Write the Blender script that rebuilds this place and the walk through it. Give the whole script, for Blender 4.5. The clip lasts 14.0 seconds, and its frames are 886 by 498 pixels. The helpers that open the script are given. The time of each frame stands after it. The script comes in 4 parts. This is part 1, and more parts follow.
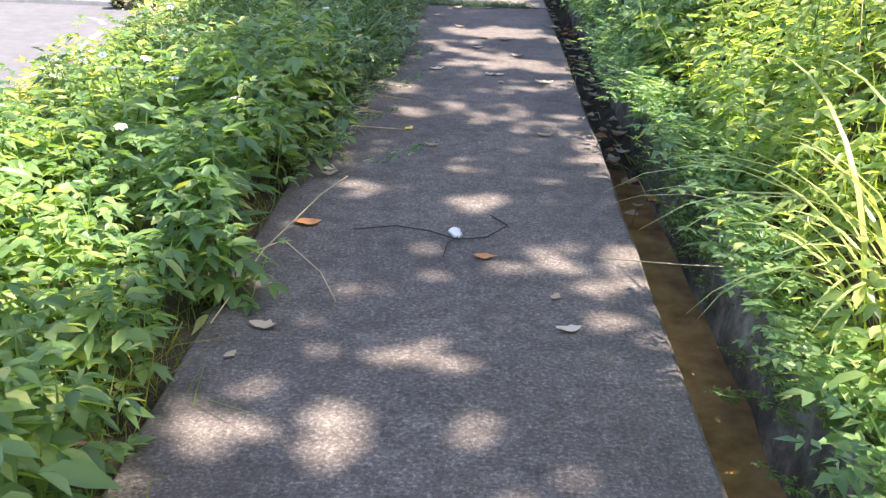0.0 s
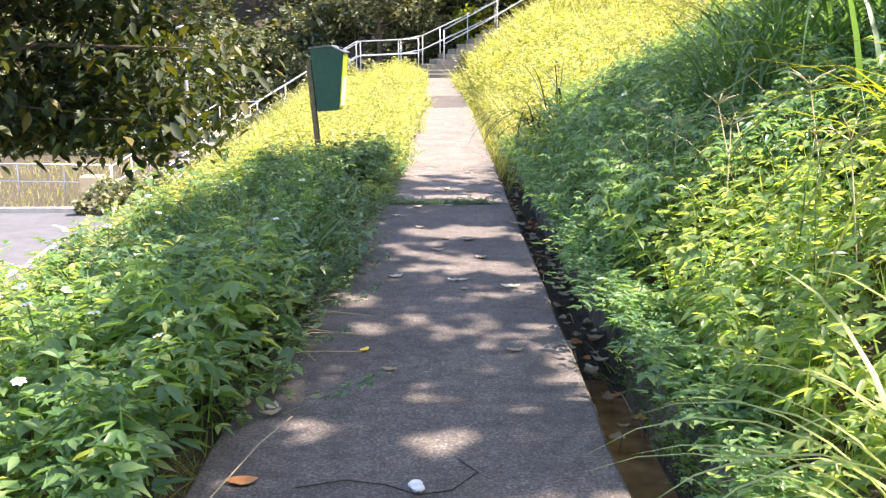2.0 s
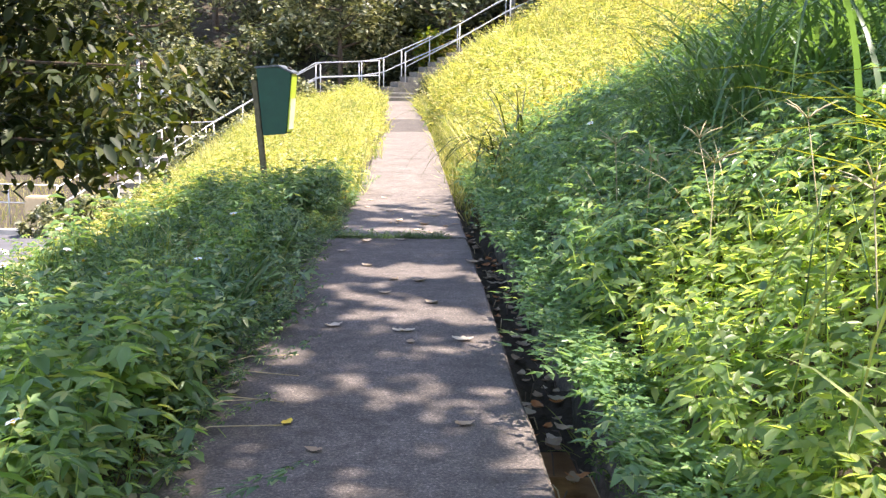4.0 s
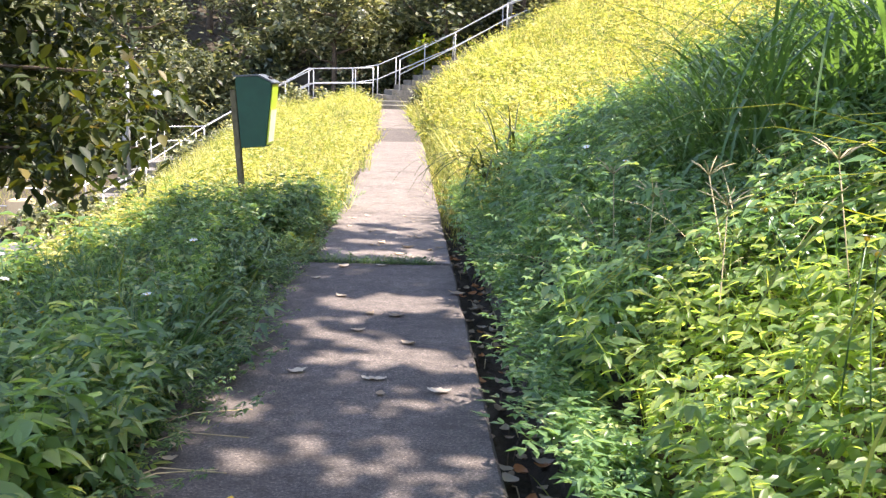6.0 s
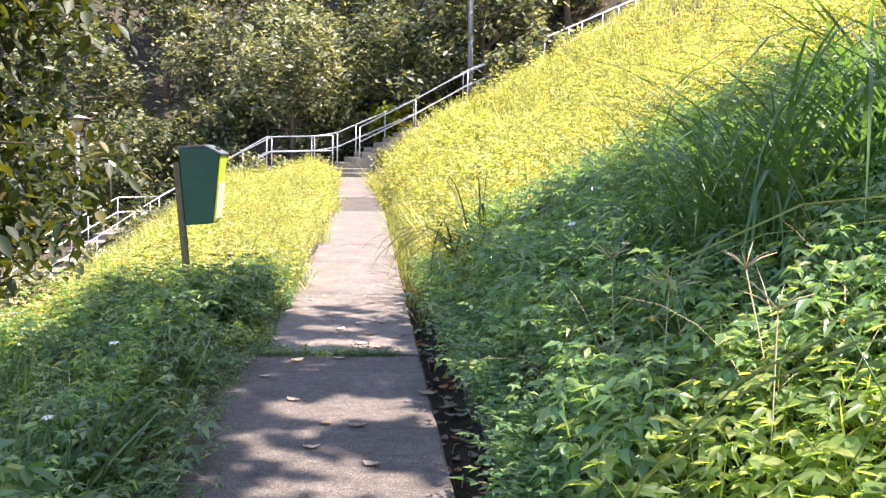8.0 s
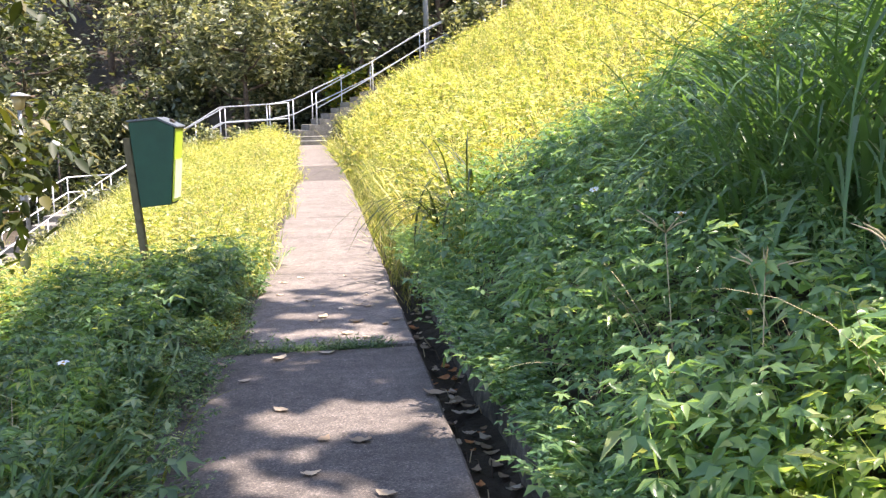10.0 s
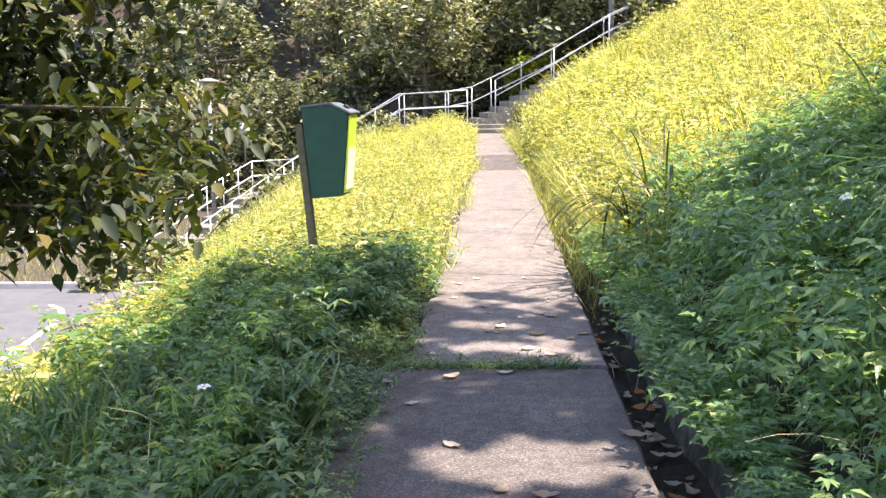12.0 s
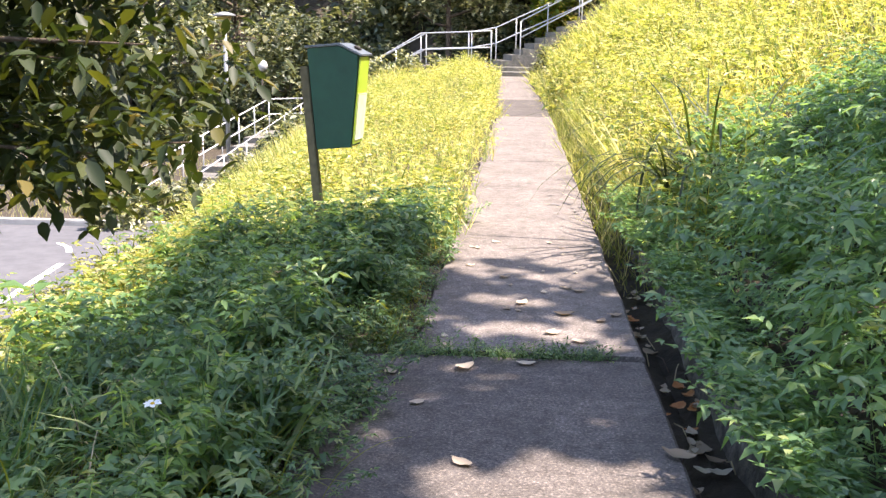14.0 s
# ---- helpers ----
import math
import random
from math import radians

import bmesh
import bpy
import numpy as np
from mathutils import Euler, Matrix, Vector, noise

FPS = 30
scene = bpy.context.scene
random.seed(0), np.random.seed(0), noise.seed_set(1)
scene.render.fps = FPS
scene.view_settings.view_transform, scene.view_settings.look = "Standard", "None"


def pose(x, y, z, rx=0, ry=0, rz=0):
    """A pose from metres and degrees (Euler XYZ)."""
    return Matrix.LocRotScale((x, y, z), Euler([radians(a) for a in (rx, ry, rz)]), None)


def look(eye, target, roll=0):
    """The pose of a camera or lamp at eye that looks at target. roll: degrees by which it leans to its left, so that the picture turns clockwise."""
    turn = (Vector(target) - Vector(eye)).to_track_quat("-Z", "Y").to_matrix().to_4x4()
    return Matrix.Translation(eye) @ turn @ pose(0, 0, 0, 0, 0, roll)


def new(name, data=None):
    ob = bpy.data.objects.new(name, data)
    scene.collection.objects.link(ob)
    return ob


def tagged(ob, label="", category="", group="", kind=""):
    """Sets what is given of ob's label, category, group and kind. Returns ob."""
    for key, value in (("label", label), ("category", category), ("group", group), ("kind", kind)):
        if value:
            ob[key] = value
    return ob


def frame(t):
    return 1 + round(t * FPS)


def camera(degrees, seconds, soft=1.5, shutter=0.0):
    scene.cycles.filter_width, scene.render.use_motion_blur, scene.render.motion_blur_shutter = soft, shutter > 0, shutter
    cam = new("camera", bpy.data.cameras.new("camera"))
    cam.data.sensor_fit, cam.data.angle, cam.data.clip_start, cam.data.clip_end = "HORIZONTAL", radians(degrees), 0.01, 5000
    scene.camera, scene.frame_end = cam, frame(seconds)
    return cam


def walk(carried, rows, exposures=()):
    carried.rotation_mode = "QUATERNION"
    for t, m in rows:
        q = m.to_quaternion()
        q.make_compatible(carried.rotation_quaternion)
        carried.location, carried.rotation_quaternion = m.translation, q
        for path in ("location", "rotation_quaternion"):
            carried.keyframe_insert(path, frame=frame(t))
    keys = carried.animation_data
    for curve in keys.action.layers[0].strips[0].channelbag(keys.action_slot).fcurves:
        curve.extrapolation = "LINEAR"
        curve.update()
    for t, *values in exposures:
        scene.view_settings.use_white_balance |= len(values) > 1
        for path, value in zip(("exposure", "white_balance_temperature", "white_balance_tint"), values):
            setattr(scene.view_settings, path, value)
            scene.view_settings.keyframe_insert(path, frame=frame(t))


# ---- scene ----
cam = camera(48.1, 14.0, 1.4)
PATH = [
    (0, (0.071, 0.446, 1.257), (0.015, 2.302, 0.514), 2.1),
    (0.5, (0.058, 0.569, 1.232), (0.033, 2.388, 0.402), 1.8),
    (1, (0.105, 0.708, 1.236), (0.093, 2.537, 0.426), 1.3),
    (1.5, (0.141, 0.814, 1.265), (0.073, 2.714, 0.644), 1.7),
    (2, (0.111, 0.944, 1.285), (0.101, 2.906, 0.895), -0.3),
    (2.5, (0.033, 1.071, 1.296), (0.031, 3.044, 0.967), -0.1),
    (3, (0.022, 1.18, 1.284), (0.119, 3.138, 0.887), 2.0),
    (3.5, (0.144, 1.403, 1.31), (0.176, 3.378, 0.995), 1.9),
    (4, (0.194, 1.595, 1.279), (0.261, 3.564, 0.934), 0.7),
    (4.2, (0.191, 1.702, 1.295), (0.298, 3.676, 0.991), 0.6),
    (6.3, (0.29, 2.224, 1.341), (0.371, 4.192, 0.993), 2.0),
    (6.5, (0.277, 2.314, 1.334), (0.381, 4.277, 0.964), 2.3),
    (7, (0.19, 2.555, 1.362), (0.301, 4.534, 1.099), -0.6),
    (7.5, (0.208, 2.745, 1.356), (0.301, 4.715, 1.026), -0.7),
    (8, (0.288, 2.926, 1.364), (0.441, 4.91, 1.164), 1.2),
    (8.5, (0.265, 3.145, 1.364), (0.509, 5.119, 1.161), -1.6),
    (9, (0.179, 3.356, 1.356), (0.481, 5.321, 1.137), -1.8),
    (9.2, (0.153, 3.401, 1.354), (0.387, 5.368, 1.084), -0.6),
    (11.3, (0.128, 4.223, 1.354), (0.373, 6.189, 1.074), -2.4),
    (11.5, (0.112, 4.255, 1.351), (0.309, 6.222, 1.049), -2.2),
    (12, (0.096, 4.438, 1.345), (-0.017, 6.414, 1.054), -0.8),
    (12.5, (0.179, 4.613, 1.339), (-0.059, 6.565, 0.973), -0.3),
    (13, (0.176, 4.754, 1.349), (0.001, 6.699, 0.917), 0.6),
    (13.5, (0.085, 4.98, 1.386), (-0.081, 6.94, 1.028), 1.0),
    (14, (0.069, 5.13, 1.369), (-0.08, 7.082, 0.962), 0.6),
]
walk(cam, [(t, look(e, a, roll)) for t, e, a, roll in PATH], ((0, 1.96, 6900, 19), (1.2, 1.98, 6900, 19), (2.0, 1.84, 6900, 20), (4.0, 1.7, 6850, 21), (14, 1.66, 6850, 22)))


# ---- world, sun ----
SUN = Vector((0.46, -0.05, 0.87)).normalized()
world = bpy.data.worlds.new("world")
scene.world = world
world.use_nodes = True
wn = world.node_tree
sky = wn.nodes.new("ShaderNodeTexSky")
sky.sky_type = "NISHITA"
sky.sun_disc = False
sky.sun_elevation = math.asin(SUN.z)
sky.sun_rotation = math.atan2(SUN.x, SUN.y)
wn.links.new(sky.outputs[0], wn.nodes["Background"].inputs[0])
wn.nodes["Background"].inputs[1].default_value = 0.15
sun = new("sun", bpy.data.lights.new("sun", "SUN"))
sun.data.energy = 4.7
sun.data.angle = radians(0.53)
sun.data.color = (1.0, 0.95, 0.86)
sun.matrix_world = look(SUN * 50, (0, 0, 0))


# ---- materials ----
def nodes_of(name):
    m = bpy.data.materials.new(name)
    m.use_nodes = True
    nt = m.node_tree
    return m, nt, nt.nodes["Principled BSDF"], nt.nodes["Material Output"]


def ramp(nt, fac, stops):
    r = nt.nodes.new("ShaderNodeValToRGB")
    el = r.color_ramp.elements
    while len(el) < len(stops):
        el.new(0.5)
    for e, (p, c) in zip(el, stops):
        e.position, e.color = p, (*c, 1)
    nt.links.new(fac, r.inputs[0])
    return r.outputs[0]


def noise_tex(nt, scale, detail=4, rough=0.6, coords="Object"):
    tc = nt.nodes.new("ShaderNodeTexCoord")
    n = nt.nodes.new("ShaderNodeTexNoise")
    n.inputs["Scale"].default_value, n.inputs["Detail"].default_value, n.inputs["Roughness"].default_value = scale, detail, rough
    nt.links.new(tc.outputs[coords], n.inputs["Vector"])
    return n.outputs[0]


def mixc(nt, a, b, fac, mode="MIX"):
    m = nt.nodes.new("ShaderNodeMix")
    m.data_type, m.blend_type = "RGBA", mode
    for s, v in ((m.inputs[6], a), (m.inputs[7], b), (m.inputs[0], fac)):
        if hasattr(v, "links"):
            nt.links.new(v, s)
        elif isinstance(v, (int, float)):
            s.default_value = v
        else:
            s.default_value = (*v, 1)
    return m.outputs[2]


def bump(nt, bsdf, height, strength, dist=0.01):
    b = nt.nodes.new("ShaderNodeBump")
    b.inputs["Strength"].default_value, b.inputs["Distance"].default_value = strength, dist
    nt.links.new(height, b.inputs["Height"])
    nt.links.new(b.outputs[0], bsdf.inputs["Normal"])


def leaf_mat(name, stops, glow, rough=0.4, trans=0.42, island=True):
    """Leaf: colour varies leaf by leaf and in patches; light passes through it."""
    m, nt, b, out = nodes_of(name)
    if island:
        g = nt.nodes.new("ShaderNodeNewGeometry")
        rnd = g.outputs["Random Per Island"]
    else:
        rnd = nt.nodes.new("ShaderNodeObjectInfo").outputs["Random"]
    col = ramp(nt, rnd, stops)
    patch = ramp(nt, noise_tex(nt, 1.3, 3), [(0.3, (0.72, 0.8, 0.75)), (0.7, (1.25, 1.15, 0.95))])
    col = mixc(nt, col, patch, 1.0, "MULTIPLY")
    nt.links.new(col, b.inputs["Base Color"])
    b.inputs["Roughness"].default_value = rough
    b.inputs["Specular IOR Level"].default_value = 0.5
    t = nt.nodes.new("ShaderNodeBsdfTranslucent")
    nt.links.new(mixc(nt, col, glow, 1.0, "MULTIPLY"), t.inputs[0])
    mx = nt.nodes.new("ShaderNodeMixShader")
    mx.inputs[0].default_value = trans
    nt.links.new(b.outputs[0], mx.inputs[1])
    nt.links.new(t.outputs[0], mx.inputs[2])
    nt.links.new(mx.outputs[0], out.inputs[0])
    return m


def solid(name, c1, c2, scale, rough=0.7, metal=0.0, bstr=0.2, bdist=0.005):
    m, nt, b, _ = nodes_of(name)
    n = noise_tex(nt, scale, 6)
    nt.links.new(ramp(nt, n, [(0.3, c1), (0.7, c2)]), b.inputs["Base Color"])
    b.inputs["Roughness"].default_value, b.inputs["Metallic"].default_value = rough, metal
    bump(nt, b, noise_tex(nt, scale * 5, 4), bstr, bdist)
    return m


def concrete_mat(name, dark, light, stain):
    """Worn concrete: exposed grit, broad stains, small pits."""
    m, nt, b, _ = nodes_of(name)
    base = ramp(nt, noise_tex(nt, 1.6, 8, 0.7), [(0.3, dark), (0.7, light)])
    grit = ramp(nt, noise_tex(nt, 85, 3, 0.8), [(0.34, (0.4, 0.4, 0.4)), (0.47, (0.9, 0.9, 0.9)), (0.56, (1.15, 1.14, 1.1)), (0.66, (2.4, 2.3, 2.2))])
    col = mixc(nt, base, grit, 0.9, "MULTIPLY")
    blot = ramp(nt, noise_tex(nt, 14, 6, 0.75), [(0.35, (0.6, 0.58, 0.55)), (0.6, (1.2, 1.2, 1.2))])
    col = mixc(nt, col, blot, 0.8, "MULTIPLY")
    col = mixc(nt, col, stain, ramp(nt, noise_tex(nt, 4.5, 6, 0.7), [(0.5, (0, 0, 0)), (0.72, (0.7, 0.7, 0.7))]))
    nt.links.new(col, b.inputs["Base Color"])
    b.inputs["Roughness"].default_value = 0.88
    bump(nt, b, noise_tex(nt, 90, 4, 0.7), 0.6, 0.006)
    return m


M = {}
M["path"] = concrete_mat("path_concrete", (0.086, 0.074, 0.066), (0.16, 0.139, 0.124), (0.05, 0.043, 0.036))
# Lighter copy for the far slabs, with their sunlight put into the colour.
M["path_far"] = concrete_mat("path_concrete_sunlit", (0.125, 0.108, 0.096), (0.225, 0.197, 0.177), (0.075, 0.064, 0.053))
# Darker copy of the concrete, standing in for a shadow across the path.
M["path_shadow"] = concrete_mat("path_concrete_shadow", (0.07, 0.06, 0.054), (0.12, 0.104, 0.094), (0.045, 0.04, 0.034))
M["drain"] = concrete_mat("drain_concrete", (0.15, 0.13, 0.105), (0.36, 0.32, 0.27), (0.06, 0.05, 0.035))
wm, wnt, wb, _ = nodes_of("drain_wall_concrete")
face = ramp(wnt, noise_tex(wnt, 2.2, 6, 0.7), [(0.35, (0.045, 0.04, 0.03)), (0.5, (0.16, 0.14, 0.11)), (0.65, (0.4, 0.36, 0.3))])
face = mixc(wnt, face, ramp(wnt, noise_tex(wnt, 11, 6, 0.75), [(0.35, (0.45, 0.43, 0.36)), (0.62, (1.25, 1.22, 1.15))]), 0.9, "MULTIPLY")
face = mixc(wnt, face, (0.05, 0.07, 0.025), ramp(wnt, noise_tex(wnt, 5, 5, 0.7), [(0.55, (0, 0, 0)), (0.7, (0.8, 0.8, 0.8))]))
wnt.links.new(face, wb.inputs["Base Color"])
wb.inputs["Roughness"].default_value = 0.7
bump(wnt, wb, noise_tex(wnt, 22, 6, 0.75), 0.9, 0.02)
M["drainwall"] = wm
M["stair"] = concrete_mat("stair_concrete", (0.14, 0.135, 0.12), (0.22, 0.21, 0.19), (0.08, 0.08, 0.065))
M["soil"] = solid("soil", (0.035, 0.028, 0.018), (0.09, 0.07, 0.045), 6, 0.95, 0, 0.8, 0.03)
M["silt"] = solid("silt", (0.16, 0.08, 0.03), (0.3, 0.16, 0.07), 9, 0.8, 0, 0.3, 0.01)
M["asphalt"] = solid("asphalt", (0.085, 0.085, 0.09), (0.125, 0.125, 0.13), 3, 0.85, 0, 0.4, 0.004)
M["kerb"] = solid("kerb_concrete", (0.33, 0.32, 0.3), (0.45, 0.44, 0.42), 5, 0.85)
M["roadpaint"] = solid("road_paint", (0.72, 0.72, 0.7), (0.8, 0.8, 0.78), 12, 0.6)
# One weed leaf in shaded and lit copies, light put into the colour.
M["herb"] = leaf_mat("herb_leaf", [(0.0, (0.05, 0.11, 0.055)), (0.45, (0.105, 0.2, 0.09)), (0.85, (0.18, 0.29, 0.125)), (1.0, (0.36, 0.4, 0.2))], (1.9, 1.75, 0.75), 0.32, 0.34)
M["herb_lit"] = leaf_mat("herb_leaf_lit", [(0.0, (0.085, 0.17, 0.075)), (0.45, (0.15, 0.27, 0.11)), (0.85, (0.23, 0.35, 0.14)), (1.0, (0.4, 0.44, 0.2))], (2.0, 1.85, 0.7), 0.36, 0.48)
M["herb2"] = leaf_mat("herb_leaf_sunlit", [(0.0, (0.12, 0.21, 0.1)), (0.5, (0.22, 0.33, 0.14)), (0.9, (0.34, 0.42, 0.18)), (1.0, (0.42, 0.46, 0.22))], (2.2, 2.05, 0.75), 0.36, 0.62)
M["herb3"] = leaf_mat("herb_leaf_shade", [(0.0, (0.09, 0.18, 0.09)), (0.5, (0.15, 0.27, 0.125)), (0.9, (0.24, 0.36, 0.16)), (1.0, (0.4, 0.45, 0.22))], (2.0, 1.95, 0.95), 0.3, 0.42)
M["grass"] = leaf_mat("grass_blade", [(0.0, (0.08, 0.15, 0.03)), (0.5, (0.15, 0.22, 0.04)), (0.85, (0.26, 0.28, 0.06)), (1.0, (0.42, 0.36, 0.16))], (2.2, 1.7, 0.5), 0.5, 0.5)
# For grass and weeds in sun, with bleached highlights put into the colour.
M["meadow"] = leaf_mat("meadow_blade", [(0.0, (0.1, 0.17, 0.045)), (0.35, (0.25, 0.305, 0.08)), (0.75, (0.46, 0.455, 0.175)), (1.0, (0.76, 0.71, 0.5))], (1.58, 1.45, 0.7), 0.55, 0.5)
M["reed"] = leaf_mat("reed_blade", [(0.0, (0.05, 0.12, 0.05)), (0.6, (0.1, 0.19, 0.085)), (1.0, (0.24, 0.3, 0.15))], (1.8, 1.8, 0.7), 0.4, 0.4)
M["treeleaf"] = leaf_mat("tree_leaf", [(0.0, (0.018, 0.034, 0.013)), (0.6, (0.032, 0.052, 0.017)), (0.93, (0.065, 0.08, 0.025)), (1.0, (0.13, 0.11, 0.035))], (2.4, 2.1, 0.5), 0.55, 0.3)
M["woodleaf"] = leaf_mat("wood_leaf", [(0.0, (0.035, 0.052, 0.032)), (0.5, (0.1, 0.125, 0.075)), (0.88, (0.25, 0.27, 0.17)), (1.0, (0.46, 0.45, 0.33))], (1.5, 1.45, 0.7), 0.45, 0.3)
M["sedge"] = leaf_mat("sedge_blade", [(0.0, (0.22, 0.32, 0.1)), (0.5, (0.36, 0.44, 0.16)), (1.0, (0.6, 0.58, 0.34))], (1.6, 1.5, 0.7), 0.4, 0.4)
M["woodpale"] = leaf_mat("wood_leaf_pale", [(0.0, (0.05, 0.07, 0.045)), (0.5, (0.18, 0.205, 0.13)), (0.88, (0.4, 0.41, 0.29)), (1.0, (0.6, 0.59, 0.48))], (1.5, 1.45, 0.7), 0.45, 0.3)
M["straw"] = solid("straw", (0.42, 0.33, 0.18), (0.6, 0.5, 0.3), 20, 0.7)
M["deadleaf"] = leaf_mat("dead_leaf", [(0.0, (0.34, 0.25, 0.18)), (0.5, (0.54, 0.44, 0.36)), (1.0, (0.68, 0.6, 0.52))], (1.2, 1.0, 0.7), 0.7, 0.15, False)
M["orangeleaf"] = solid("orange_leaf", (0.45, 0.16, 0.04), (0.6, 0.28, 0.1), 30, 0.6)
M["yellowleaf"] = solid("yellow_leaf", (0.75, 0.5, 0.03), (0.85, 0.62, 0.05), 30, 0.55)
M["bark"] = solid("bark", (0.07, 0.05, 0.035), (0.19, 0.14, 0.1), 14, 0.9, 0, 0.8, 0.02)
M["twig"] = solid("twig", (0.02, 0.016, 0.013), (0.05, 0.04, 0.03), 30, 0.8)
M["metal"] = solid("galvanised_steel", (0.5, 0.51, 0.53), (0.66, 0.67, 0.68), 9, 0.45, 0.35, 0.1)
M["pole"] = solid("grey_pole", (0.22, 0.23, 0.235), (0.34, 0.35, 0.355), 6, 0.6, 0.2)
M["bingreen"] = solid("bin_green", (0.006, 0.062, 0.034), (0.01, 0.085, 0.047), 8, 0.55)
M["binlime"] = solid("bin_lime", (0.32, 0.46, 0.03), (0.42, 0.55, 0.06), 7, 0.4)
M["binlabel"] = solid("bin_label", (0.55, 0.58, 0.32), (0.7, 0.7, 0.5), 14, 0.45)
M["binlid"] = solid("bin_lid_grey", (0.1, 0.12, 0.13), (0.17, 0.19, 0.21), 7, 0.45, 0.2)
M["post"] = solid("wood_post", (0.1, 0.085, 0.045), (0.19, 0.16, 0.09), 16, 0.8)
M["white"] = solid("white_tissue", (0.78, 0.78, 0.78), (0.85, 0.85, 0.85), 20, 0.8)
M["petal"] = solid("white_petal", (0.78, 0.78, 0.74), (0.85, 0.85, 0.82), 40, 0.7)
M["disc"] = solid("yellow_disc", (0.6, 0.36, 0.02), (0.75, 0.5, 0.04), 60, 0.7)
M["amber"] = solid("lamp_amber", (0.36, 0.27, 0.1), (0.46, 0.36, 0.15), 10, 0.35)
M["globe"] = solid("lamp_globe", (0.5, 0.5, 0.48), (0.6, 0.6, 0.58), 10, 0.25)
M["buff"] = solid("buff_paint", (0.6, 0.46, 0.28), (0.7, 0.56, 0.36), 8, 0.7)

wm, wnt, wb, _ = nodes_of("shallow_water")
wnt.links.new(ramp(wnt, noise_tex(wnt, 7, 5), [(0.3, (0.16, 0.08, 0.03)), (0.7, (0.42, 0.24, 0.11))]), wb.inputs["Base Color"])
wb.inputs["Roughness"].default_value = 0.07
bump(wnt, wb, noise_tex(wnt, 18, 2), 0.1, 0.01)
M["water"] = wm


# ---- mesh helpers ----
def link_mesh(name, verts, faces, mat, parent=None, smooth=False):
    """A mesh object from numpy arrays; faces all have the same corner count."""
    verts, faces = np.asarray(verts, np.float32), np.asarray(faces, np.int32)
    me = bpy.data.meshes.new(name)
    me.vertices.add(len(verts))
    me.vertices.foreach_set("co", verts.ravel())
    k = faces.shape[1]
    me.loops.add(faces.size)
    me.loops.foreach_set("vertex_index", faces.ravel())
    me.polygons.add(len(faces))
    me.polygons.foreach_set("loop_start", np.arange(0, faces.size, k, dtype=np.int32))
    if smooth:
        me.polygons.foreach_set("use_smooth", np.ones(len(faces), bool))
    me.update(calc_edges=True)
    me.materials.append(mat)
    ob = new(name, me)
    ob.parent = parent
    return ob


def part(name, bm, mat, parent=None, label="", smooth=False):
    me = bpy.data.meshes.new(name)
    bm.to_mesh(me)
    bm.free()
    me.materials.append(mat)
    if smooth:
        for p in me.polygons:
            p.use_smooth = True
    ob = new(name, me)
    ob.parent = parent
    if label:
        ob["label"] = label
    return ob


def empty(name, m=None):
    ob = new(name)
    if m is not None:
        ob.matrix_basis = m
    return ob


def box_bm(x0, x1, y0, y1, z0, z1, bevel=0.0, bm=None):
    bm = bm or bmesh.new()
    r = bmesh.ops.create_cube(bm, size=1)
    bmesh.ops.transform(bm, verts=r["verts"], matrix=Matrix.Translation(((x0 + x1) / 2, (y0 + y1) / 2, (z0 + z1) / 2)) @ Matrix.Diagonal((x1 - x0, y1 - y0, z1 - z0, 1)))
    if bevel:
        bmesh.ops.bevel(bm, geom=list({e for v in r["verts"] for e in v.link_edges}), offset=bevel, segments=2, affect="EDGES")
    return bm


def tube(pts, radii, sides=8):
    """Vertices and quads of a tube along points, closed by its taper."""
    pts = [Vector(p) for p in pts]
    n = len(pts)
    v, f = [], []
    for i, p in enumerate(pts):
        d = (pts[min(i + 1, n - 1)] - pts[max(i - 1, 0)]).normalized()
        a = d.cross(Vector((0.13, 0.92, 0.37))).normalized()
        b = d.cross(a)
        r = radii[i] if hasattr(radii, "__len__") else radii
        for s in range(sides):
            t = 2 * math.pi * s / sides
            v.append(p + (a * math.cos(t) + b * math.sin(t)) * r)
        if i:
            for s in range(sides):
                q = (s + 1) % sides
                f.append(((i - 1) * sides + s, (i - 1) * sides + q, i * sides + q, i * sides + s))
    return v, f


def tube_part(name, pts, radii, mat, parent=None, sides=8, label=""):
    bm = bmesh.new()
    v, f = tube(pts, radii, sides)
    vs = [bm.verts.new(p) for p in v]
    for q in f:
        bm.faces.new([vs[i] for i in q])
    bm.faces.new(vs[:sides][::-1])
    bm.faces.new(vs[-sides:])
    return part(name, bm, mat, parent, label, True)


def smoothstep(a, b, x):
    t = np.clip((x - a) / (b - a), 0, 1)
    return t * t * (3 - 2 * t)


def path_left(y):
    """The path's bank-side edge: the grass has crept in past the joint."""
    return np.where(np.asarray(y) < 9.4, -0.68, -0.4)


def rise(y):
    """The path climbs gently over its last ten metres."""
    return 0.42 * np.clip((np.asarray(y, float) - 24.6) / 8.4, 0, 1)


def bend(y):
    """How far the path swings towards the bank at its end."""
    return 0.4 * smoothstep(23.5, 34, np.asarray(y, float))


